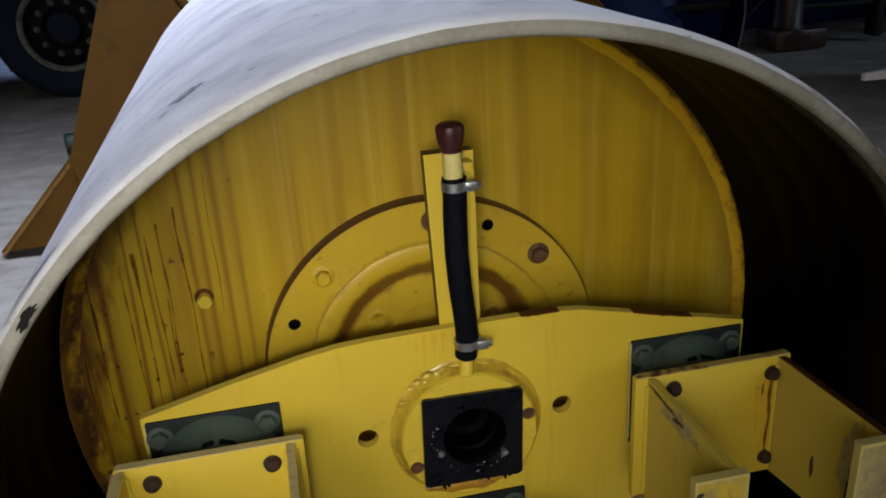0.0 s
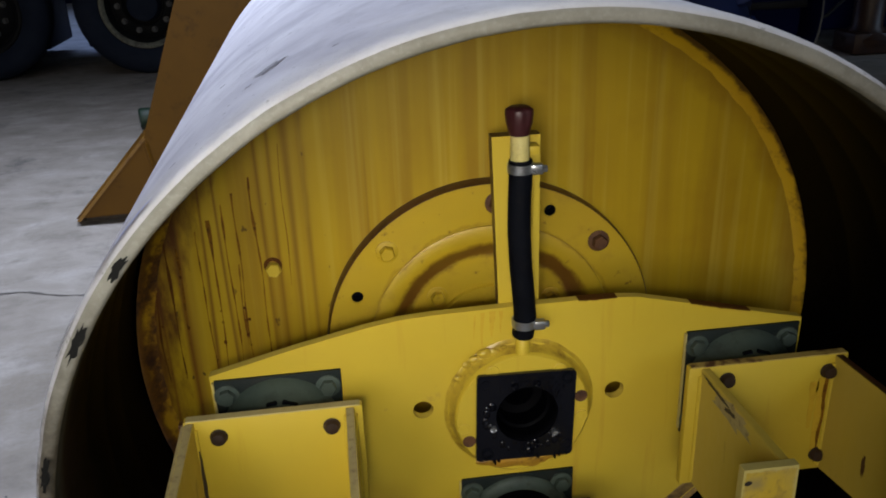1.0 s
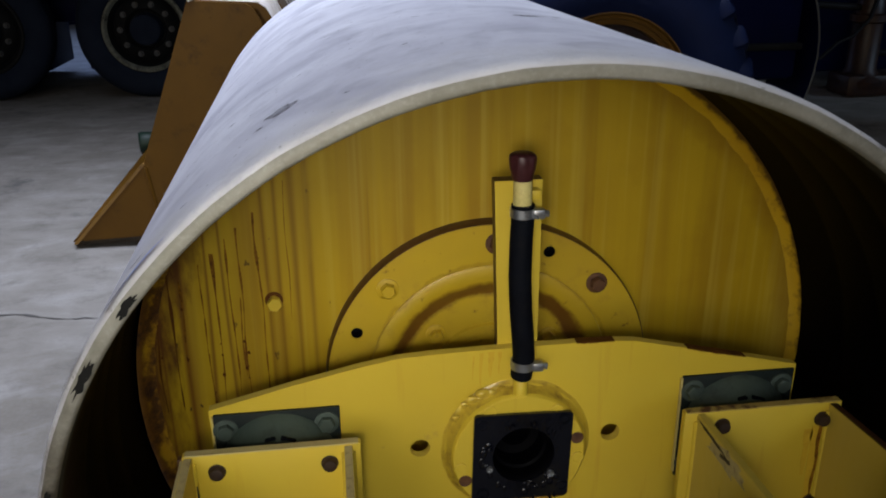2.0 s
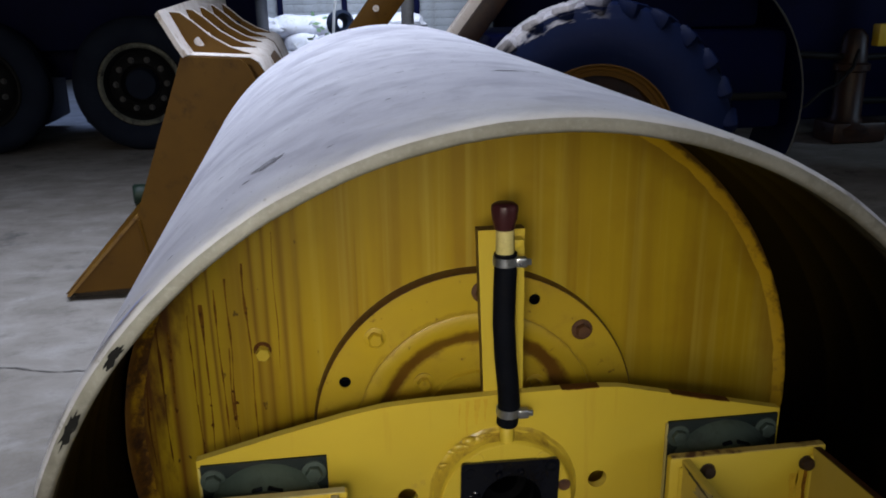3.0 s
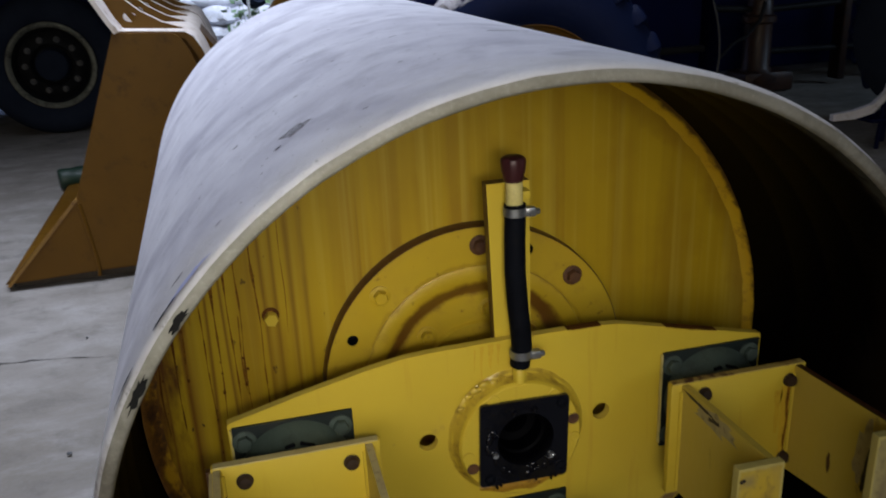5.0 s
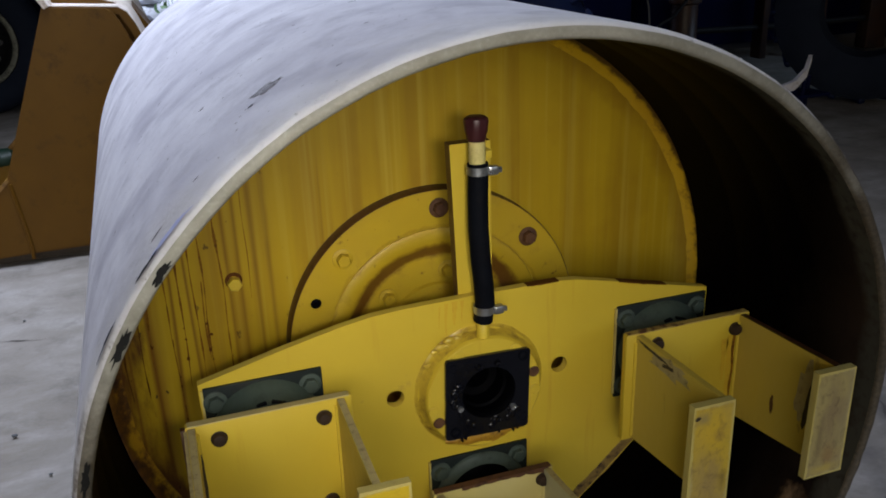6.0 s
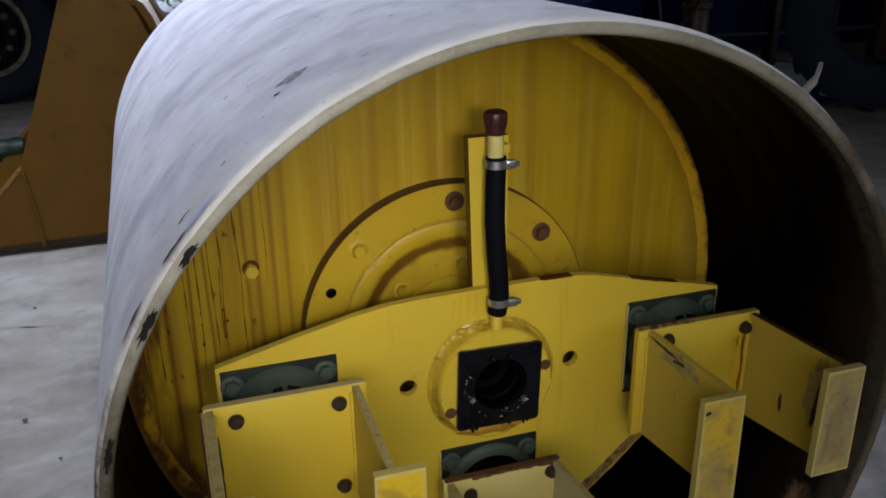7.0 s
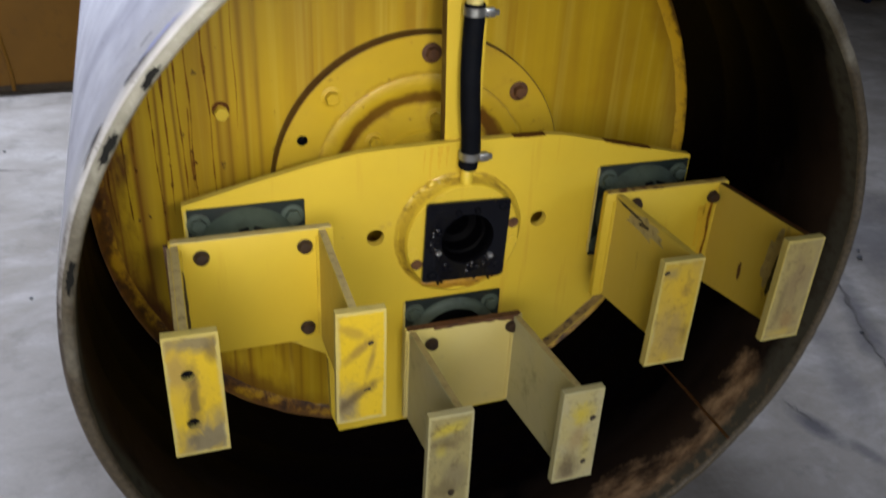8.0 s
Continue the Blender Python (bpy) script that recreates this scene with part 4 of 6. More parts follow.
def hub(drum):
    c = Vector((0.004, 0, 0.741))
    bm = bmesh.new()
    lathe(bm, (c.x, 0, c.z), FRONT, [(-PLATE_Y, 0.137), (-PLATE_Y + 0.006, 0.136), (-PLATE_Y + 0.010, 0.131), (-PLATE_Y + 0.014, 0.1275), (-PLATE_Y + 0.030, 0.126), (-PLATE_Y + 0.034, 0.122), (-PLATE_Y + 0.034, 0.07), (-PLATE_Y, 0.07)], 96, closed=True)
    hub_ring = part("hub_flange", bm, M_PLATE, drum, "round yellow hub flange")
    bm = bmesh.new()
    lathe(bm, (c.x, 0, c.z), FRONT, [(-PLATE_Y + 0.0005, 0.1425), (-PLATE_Y + 0.003, 0.1385), (-PLATE_Y + 0.010, 0.1325), (-PLATE_Y + 0.020, 0.1285), (-PLATE_Y + 0.026, 0.1262), (-PLATE_Y + 0.001, 0.126)], 128, closed=True)
    for v in bm.verts:
        v.co.y -= 0.003 * noise.noise(v.co * 38.0) * (v.co - Vector((c.x, v.co.y, c.z))).length / 0.14
    part("sealant_bead", bm, M_SEALANT, hub_ring, "smeared brownish sealant round the hub")
    tilt = radians(-1.5)

    def sq(h, n=6, r=0.008):
        pts = []
        for sx, sz, a0 in ((1, 1, 0), (-1, 1, 90), (-1, -1, 180), (1, -1, 270)):
            for k in range(n):
                a = radians(a0 + 90 * k / (n - 1))
                x, z = sx * (h - r) + r * math.cos(a), sz * (h - r) + r * math.sin(a)
                pts.append((0.007 + x * math.cos(tilt) - z * math.sin(tilt), 0.741 + x * math.sin(tilt) + z * math.cos(tilt)))
        return pts

    bm = bmesh.new()
    slab(bm, sq(0.0915), [circle_pts(0.010, 0.745, 0.058, 40)], 0.284, 0.292)
    gasket = part("motor_face", bm, M_OIL, hub_ring, "square oily black motor mounting face")
    bm = bmesh.new()
    lathe(bm, (0.010, 0.288, 0.745), BACK, [(0, 0.0585), (0.003, 0.0555), (0.012, 0.0530), (0.030, 0.0520), (0.034, 0.0470), (0.070, 0.0460), (0.074, 0.030), (0.12, 0.028), (0.12, 0)], 40)
    part("motor_bore", bm, M_VOID, gasket, "dark oily stepped bore")
    # blobs of oil and grease on the face, added to give it glints
    rnd = random.Random(7)
    for k in range(22):
        a = radians((150 + 90 * rnd.random()) if k % 2 else (270 + 75 * rnd.random()))
        q = Vector((0.010 + (0.064 + 0.022 * rnd.random()) * math.cos(a), 0.2838, 0.745 + (0.064 + 0.022 * rnd.random()) * math.sin(a)))
        size = 0.0035 + 0.0055 * rnd.random()
        bm = bmesh.new()
        bmesh.ops.create_icosphere(bm, subdivisions=2, radius=size)
        for v in bm.verts:
            v.co = q + Vector((v.co.x * (0.8 + 0.5 * noise.noise(v.co * 150 + q * 90)), v.co.y * 0.45, v.co.z * 1.25))
        part("oil_blob", bm, M_OIL, gasket)
    for dx, dz in ((-0.074, 0.072), (0.078, 0.074), (0.078, -0.072), (-0.072, -0.074)):
        bm = bmesh.new()
        lathe(bm, (0.007 + dx, 0.284, 0.741 + dz), FRONT, [(-0.002, 0.012), (0.002, 0.0115), (0.002, 0.007), (-0.004, 0.006), (-0.004, 0)], 18)
        part("bolt_hole", bm, M_HOSE if dx * dz > 0 else M_OIL, gasket)
    for a in (75, 110, 160, 200, 285, 320):
        p = Vector((0.010 + 0.068 * math.cos(radians(a)), 0.284, 0.745 + 0.068 * math.sin(radians(a))))
        bm = bmesh.new()
        lathe(bm, p, FRONT, [(-0.003, 0.0065), (0.004, 0.0065), (0.006, 0.005), (0.003, 0.003), (0.003, 0)], 12)
        # two screws are left bright steel to supply further glints
        part("socket_screw", bm, M_STEEL if a in (200, 320) else M_OIL, gasket)
    # rust crust and oil drips under the motor face
    bm = bmesh.new()
    n = 60
    rows = []
    for k in range(n + 1):
        x = -0.086 + 0.185 * k / n
        z = 0.6520 + 0.0263 * x
        h = (0.025 + 0.011 * noise.noise((x * 22, 1, 0)) + 0.003 * noise.noise((x * 120, 4, 0))) * math.sin(math.pi * (k + 1) / (n + 2)) ** 0.4
        bulge = 0.0035 + 0.002 * noise.noise((x * 40, 8, 0))
        rows.append([bm.verts.new(p) for p in ((x, 0.2918, z + 0.002), (x, 0.2912 - bulge, z - h * 0.3), (x, 0.2912 - bulge * 0.6, z - h * 0.75), (x, 0.2918, z - h))])
    for p, q in zip(rows, rows[1:]):
        for k in range(3):
            bm.faces.new((p[k], p[k + 1], q[k + 1], q[k]))
    part("rust_crust", bm, M_CRUST, hub_ring, "rust crust under the motor face")
    for x, l in ((-0.052, 0.012), (-0.044, 0.008), (0.030, 0.010), (0.062, 0.016), (0.071, 0.012), (0.084, 0.010)):
        bm = bmesh.new()
        z = 0.6525 + 0.0263 * x
        tube(bm, [(x, 0.2878, z + 0.003), (x + 0.001, 0.2868, z - l * 0.5), (x + 0.003, 0.2876, z - l)], [0.0042, 0.0036, 0.0018], 8)
        part("oil_drip", bm, M_OIL, hub_ring)
    # wet blobs of sealant on the hub's shoulder
    for a, r, big in ((112, 0.134, 0.007), (118, 0.139, 0.010), (123, 0.135, 0.006), (127, 0.141, 0.008), (134, 0.143, 0.006), (104, 0.136, 0.005), (146, 0.139, 0.005)):
        bm = bmesh.new()
        bmesh.ops.create_icosphere(bm, subdivisions=2, radius=big)
        at = Vector((c.x + r * math.cos(radians(a)), PLATE_Y - 0.013, c.z + r * math.sin(radians(a))))
        for v in bm.verts:
            v.co = at + Vector((v.co.x * 1.5, v.co.y * 0.7, v.co.z)) * (1 + 0.3 * noise.noise(v.co * 200 + Vector((a, 0, 0))))
        part("sealant_blob", bm, M_SEALANT, hub_ring)
    # orange runs down the plate over the hub
    for x, top, long, w in ((-0.064, 0.940, 0.070, 0.0065), (-0.046, 0.942, 0.052, 0.009), (-0.030, 0.941, 0.045, 0.005), (-0.078, 0.936, 0.05, 0.003), (0.128, 0.735, 0.06, 0.005)):
        bm = bmesh.new()
        rows = []
        for i in range(13):
            f = i / 12
            z = top - long * f
            hw = w * (0.55 + 0.6 * abs(noise.noise((x * 50, z * 50, 2)))) * (1 - 0.75 * f)
            cx = x + 0.003 * noise.noise((x * 9, z * 30, 5))
            rows.append((bm.verts.new((cx - hw, PLATE_Y - 0.0007, z)), bm.verts.new((cx + hw, PLATE_Y - 0.0007, z))))
        for p, q in zip(rows, rows[1:]):
            bm.faces.new((p[0], p[1], q[1], q[0]))
        part("orange_run", bm, M_ORANGE, hub_ring, smooth=0)
    for a, mat in ((53, M_PLATE), (120, M_PLATE), (190, M_PLATE), (205, M_RUST), (14, M_RUST), (352, M_PLATE)):
        p = Vector((c.x + 0.112 * math.cos(radians(a)), PLATE_Y - 0.034, c.z + 0.112 * math.sin(radians(a))))
        bm = bmesh.new()
        lathe(bm, p, FRONT, [(-0.001, 0.0125), (0.0015, 0.012), (0.002, 0.011), (0.0012, 0.009), (0.0018, 0.004), (0.0018, 0)], 18)
        part("screw", bm, mat, hub_ring)



def breather(drum):
    bm = bmesh.new()
    slab(bm, [(-0.040, 1.254), (0.043, 1.254), (0.043, 0.90), (-0.029, 0.90)], [], 0.3445, 0.372, edge_mat=1)
    post = part("post", bm, [M_PLATE, M_EDGE], drum, "flat yellow bar standing behind the plate")
    bm = bmesh.new()
    box(bm, (0.010, 0.318, 1.226), (0.036, 0.346, 1.242), 0.003)
    part("pipe_lug", bm, M_PLATE, post)
    path = [(0.004, 0.298, 0.905), (0.006, 0.291, 0.945), (0.003, 0.289, 0.985), (-0.002, 0.290, 1.04), (-0.0045, 0.293, 1.10), (-0.003, 0.297, 1.16), (-0.001, 0.299, 1.20), (-0.001, 0.300, 1.226)]
    fine = []
    for a, b in zip(path, path[1:]):
        fine += [Vector(a).lerp(Vector(b), k / 3) for k in range(3)]
    fine.append(Vector(path[-1]))
    bm = bmesh.new()
    tube(bm, fine, 0.0195, 24)
    hose = part("breather_hose", bm, M_HOSE, drum, "black rubber breather hose")
    for p, name in ((Vector((0.005, 0.293, 0.932)), "hose_clamp"), (Vector((-0.001, 0.2995, 1.213)), "hose_clamp")):
        bm = bmesh.new()
        lathe(bm, p, (0, 0, 1), [(-0.0075, 0.0195), (-0.0075, 0.0215), (0.0075, 0.0215), (0.0075, 0.0195)], 32, closed=True)
        for k in range(4):
            lathe(bm, p + Vector((0, 0, -0.004 + 0.0026 * k)), (0, 0, 1), [(-0.0004, 0.0212), (0, 0.0219), (0.0004, 0.0212)], 32)
        box(bm, p + Vector((0.014, -0.021, -0.0085)), p + Vector((0.034, -0.006, 0.0085)), 0.003)
        clamp = part(name, bm, M_STEEL, hose, "zinc worm-drive hose clamp")
        bm = bmesh.new()
        lathe(bm, p + Vector((0.030, -0.0135, 0)), (1, -0.2, 0), [(0, 0), (0, 0.0062), (0.010, 0.0062), (0.0115, 0.005), (0.0115, 0)], 6)
        part("clamp_screw", bm, M_STEEL, clamp)
    bm = bmesh.new()
    lathe(bm, (0.004, 0.300, 0.868), (0, 0, 1), [(0, 0.013), (0.028, 0.013), (0.03, 0.0115), (0.05, 0.0115)], 20)
    part("nipple", bm, M_PLATE, hose, "yellow pipe nipple")
    bm = bmesh.new()
    lathe(bm, (-0.002, 0.300, 1.215), (0, 0, 1), [(0, 0), (0, 0.0155), (0.062, 0.0155), (0.062, 0)], 24)
    part("filler_neck", bm, M_NECK, hose, "pale painted filler neck")
    bm = bmesh.new()
    prof = [(0, 0), (0, 0.0165), (0.004, 0.0182), (0.012, 0.019), (0.019, 0.0215), (0.036, 0.0232), (0.042, 0.0220), (0.0452, 0.0170), (0.046, 0)]
    lathe(bm, (-0.003, 0.300, 1.268), (0, 0, 1), prof, 40)
    for v in bm.verts:
        d = Vector((v.co.x + 0.003, v.co.y - 0.300))
        if d.length > 0.018 and v.co.z > 1.285:
            a = math.atan2(d.y, d.x)
            s = 1 - 0.10 * max(0.0, math.cos(a * 5))
            v.co.x, v.co.y = -0.003 + d.x * s, 0.300 + d.y * s
    part("breather_cap", bm, M_CAP, hose, "dark red plastic breather cap with finger grips")


def buffer(drum, x0, z1, name, open_core=False):
    """A square rubber buffer between the carrier plate and a bracket."""
    s = 0.221
    cx, cz = x0 + s / 2, z1 - s / 2
    bm = bmesh.new()
    box(bm, (x0, PLATE_Y - 0.007, z1 - s), (x0 + s, PLATE_Y - 0.0005, z1), 0.0015)
    buf = part(name, bm, M_BUFFER, drum, "square dark green rubber buffer")
    bm = bmesh.new()
    y = PLATE_Y - 0.0065
    core = 0.082 if open_core else 0.03
    depth = 0.012 if open_core else 0.006
    lathe(bm, (cx, y, cz), FRONT, [(0, 0.106), (0.004, 0.105), (0.016, 0.098), (0.045, 0.080), (0.075, 0.078), (0.092, 0.086), (0.095, 0.086), (0.095, 0)] if not open_core else
          [(0, 0.106), (0.004, 0.105), (0.010, 0.098), (0.012, core), (0.004, core - 0.002), (0.0005, core - 0.004), (0.0005, 0)], 56)
    part("rubber", bm, M_RUBBER_G, buf, "greyed rubber cone")
    if open_core:
        # a black cone stands for the shade inside the open middle
        bm = bmesh.new()
        lathe(bm, (cx, y, cz), FRONT, [(0.001, 0.079), (0.0065, 0.074), (0.030, 0.06), (0.095, 0.05), (0.095, 0)], 40)
        part("core", bm, M_VOID, buf, "black core painting the shade in the open middle")
    else:
        # black blocks paint the shade of the small slots in the rubber
        bm = bmesh.new()
        for a, w in ((100, 0.020), (72, 0.028)):
            m = Matrix.Translation((cx + 0.062 * math.cos(radians(a)), y - 0.034, cz + 0.062 * math.sin(radians(a)) + 0.016)) @ Matrix.Rotation(radians(-(a - 90)), 4, "Y")
            box(bm, (-w / 2, -0.012, -0.006), (w / 2, 0.03, 0.006), 0.003, m)
        part("slot_shade", bm, M_HOSE, buf)
    for dx in (0.02, s - 0.024):
        for dz in (0.03, s - 0.03):
            hexbolt("bolt", (x0 + dx, PLATE_Y - 0.007, z1 - dz), FRONT, 0.026, M_RUBBER_G, buf, head=0.45)
    # pale chipped paint along the plate's side edge
    bm = bmesh.new()
    box(bm, (x0 - 0.004, PLATE_Y - 0.0068, z1 - s + 0.01), (x0 - 0.0005, PLATE_Y - 0.0006, z1 - 0.004))
    part("chipped_edge", bm, M_FLAKE, buf)


def bracket(drum, x0, x1, z0, z1, flanges, pads, bolts, pad_y, paints, dirty=False):
    """A welded bracket: back plate, two side flanges and two end pads that faced the frame."""
    mat = M_FLAKE if dirty else M_PLATE
    bm = bmesh.new()
    box(bm, (x0, BRACKET_Y, z0), (x1, BRACKET_Y + 0.016, z1), 0.002)
    br = part("bracket", bm, mat, drum, "yellow bracket, dusty and chipped" if dirty else "yellow bracket with chipped primer edges")
    bm = bmesh.new()
    box(bm, (x0 + 0.004, BRACKET_Y + 0.0005, z1 - 0.001), (x1 - 0.004, BRACKET_Y + 0.0155, z1 + 0.0015))
    part("top_edge", bm, M_RUST if dirty else M_TAN if x0 > 0 else M_PRIMER, br)
    # rust-brown strip down the back plate's side, painting its shade
    rag_at = [((x0, x0 - 0.0012), z0 + 0.006, z1 - 0.006)] if x0 < -0.5 else []
    for (xa, xb), za, zb in rag_at:
        bm = bmesh.new()
        box(bm, (xb - 0.007, BRACKET_Y + 0.003, za), (xa + 0.002, BRACKET_Y + 0.0165, zb), 0.0015)
        part("shaded_side", bm, M_EDGE, br, "rust-brown strip painting the plate's shaded side")
    if dirty:
        bm = bmesh.new()
        rows = []
        for i in range(31):
            x = x0 + 0.06 + (x1 - x0 - 0.07) * i / 30
            d = 0.004 + 0.010 * abs(noise.noise((x * 34, 2, 0))) + 0.010 * max(0.0, (i - 24) / 6)
            rows.append((bm.verts.new((x, BRACKET_Y - 0.0008, z1 + 0.001)), bm.verts.new((x, BRACKET_Y - 0.0008, z1 - d))))
        for p, q in zip(rows, rows[1:]):
            bm.faces.new((p[0], p[1], q[1], q[0]))
        part("rust_fringe", bm, M_RUST, br, smooth=0)
    for fx in flanges:
        bm = bmesh.new()
        pz0, pz1 = next((p[1], p[2]) for p in pads if p[0] - 0.01 < fx < p[0] + 0.1)
        slab(bm, [(pad_y + 0.014, pz0 + 0.006), (BRACKET_Y + 0.001, z0 + 0.004), (BRACKET_Y + 0.001, z1 - 0.003), (pad_y + 0.014, pz1 - 0.004)], [], fx, fx + 0.014, place=lambda x, y, z: Vector((y, x, z)))
        side = part("side_flange", bm, M_PALE if dirty else M_SIDE, br, "side flange with a scraped edge")
        bm = bmesh.new()
        slab(bm, [(pad_y + 0.018, pz1 - 0.0045), (BRACKET_Y - 0.002, z1 - 0.0035), (BRACKET_Y - 0.002, z1 - 0.0015), (pad_y + 0.018, pz1 - 0.0022)], [], fx + 0.001, fx + 0.013, place=lambda x, y, z: Vector((y, x, z)))
        part("flange_edge", bm, M_EDGE if fx > 0.5 else M_SIDE if x0 > 0.2 else M_SCRAPE, side)
        if x0 < -0.5 and fx < -0.5:
            # dark strip painting the gap's shade along the weld's lower half, with the flange's scraped front beside
            # it
            bm = bmesh.new()
            crack = [(fx + 0.0165 + 0.002 * noise.noise((0, k * 0.7, 3)), BRACKET_Y - 0.0035 + 0.001 * k / 10, z1 - 0.055 - 0.018 * k) for k in range(11)]
            tube(bm, crack, [0.0012 + 0.0022 * math.sin(math.pi * k / 10) for k in range(11)], 8)
            part("gap_strip", bm, M_GRIME_SHADE, side)
            bm = bmesh.new()
            slab(bm, [(pad_y + 0.03, pz0 + 0.02), (BRACKET_Y - 0.001, z0 + 0.006), (BRACKET_Y - 0.001, z1 - 0.006), (pad_y + 0.03, pz1 - 0.010)], [], fx - 0.006, fx + 0.001, place=lambda x, y, z: Vector((y, x, z)))
            part("scraped_face", bm, M_SCRAPE, side, "grey scraped side face")
        # weld fillet along the foot of the flange
        bm = bmesh.new()
        for sgn, xw in ((-1, fx), (1, fx + 0.014)):
            tube(bm, [(xw, BRACKET_Y, z0 + 0.01 + 0.02 * k) for k in range(int((z1 - z0) / 0.02))], 0.005, 8)
        part("weld", bm, mat, side)
    for pi, (px, pz0, pz1) in enumerate(pads):
        bm = bmesh.new()
        holes = [circle_pts(px + 0.034, pz1 - 0.075, 0.0105, 14), circle_pts(px + 0.034, pz1 - 0.17, 0.0105, 14)] if x1 < -0.2 and pi == 0 else []
        slab(bm, [(px + 0.002, pz1), (px + 0.085, pz1 - 0.001), (px + 0.087, pz0), (px + 0.001, pz0)], holes, pad_y, pad_y + 0.015)
        bmesh.ops.recalc_face_normals(bm, faces=bm.faces)
        pad = part("pad", bm, M_PALE if dirty else M_FLAKE, br, "end pad, paint scraped to primer along its edges")
        # a black cup behind each pad hole puts its shade in
        for h in holes:
            mid = sum((Vector((x, 0, z)) for x, z in h), Vector()) / len(h)
            cup = bmesh.new()
            lathe(cup, (mid.x, pad_y + 0.013, mid.z), FRONT, [(0, 0), (0, 0.0112), (0.008, 0.0112), (0.008, 0.0104), (0.001, 0.0104), (0.001, 0)], 16)
            part("bolt_hole", cup, M_HOSE, pad)
        # what is left of the paint inside the scraped border
        bm = bmesh.new()
        rim_pts = []
        lo_x, hi_x, lo_z, hi_z = px + 0.004, px + 0.083, pz0 + 0.003, pz1 - 0.004
        n = 44
        for k in range(4 * n):
            e, f = divmod(k, n)
            f /= n
            x, z = ((lo_x + (hi_x - lo_x) * f, hi_z), (hi_x, hi_z + (lo_z - hi_z) * f), (hi_x + (lo_x - hi_x) * f, lo_z), (lo_x, lo_z + (hi_z - lo_z) * f))[e]
            rag = min(0.0, 0.002 * noise.noise((x * 24, pz0 * 9 + pi, z * 24)) + 0.003 * noise.noise((x * 150, pi, z * 150)) - 0.001)
            rim_pts.append((x + rag * (1 if x > px + 0.044 else -1), z + rag * (1 if z > (lo_z + hi_z) / 2 else -1)))
        slab(bm, rim_pts, holes, pad_y - 0.0007, pad_y - 0.0001)
        part("paint_layer", bm, paints[pi], pad, "grey-brown scraped paint" if dirty or x0 > 0 and pi else "scraped yellow paint", smooth=0)
    for bx, bz in bolts:
        bm = bmesh.new()
        lathe(bm, (bx, BRACKET_Y, bz), FRONT, [(-0.002, 0), (-0.002, 0.0150), (0.001, 0.0148), (0.0018, 0.0128), (0.0085, 0.0124), (0.0115, 0.0105), (0.0125, 0.006), (0.0125, 0)], 20)
        part("bolt", bm, M_BOLT, br, "dark browned bolt head")
    return br


def blotch(parent, name, at, wide, high, slant, mat, seed):
    """A ragged stain on a plate that faces the mouth; at: its middle."""
    bm = bmesh.new()
    n = 36
    ring = []
    for i in range(n):
        a = 2 * math.pi * i / n
        k = 1 + 0.35 * noise.noise((math.cos(a) * 1.7 + seed, math.sin(a) * 1.7, seed * 3.1)) + 0.10 * noise.noise((math.cos(a) * 7, math.sin(a) * 7, seed))
        x, z = wide / 2 * k * math.cos(a), high / 2 * k * math.sin(a)
        ring.append(bm.verts.new((at[0] + x * math.cos(slant) - z * math.sin(slant), at[1], at[2] + x * math.sin(slant) + z * math.cos(slant))))
    bm.faces.new(ring)
    part(name, bm, mat, parent, smooth=0)


def scrape(parent, name, axis_x, cy, cz, ly, lz, slant, mat, seed):
    """A ragged scrape on the face of a side flange, which lies at one x."""
    rnd = random.Random(seed)
    bm = bmesh.new()
    n = 26
    ring = []
    for i in range(n):
        a = 2 * math.pi * i / n
        k = 0.6 + 0.5 * rnd.random()
        y, z = ly / 2 * k * math.cos(a), lz / 2 * k * math.sin(a)
        ring.append(bm.verts.new((axis_x, cy + y * math.cos(slant) - z * math.sin(slant), cz + y * math.sin(slant) + z * math.cos(slant))))
    bm.faces.new(ring)
    part(name, bm, mat, parent, smooth=0)


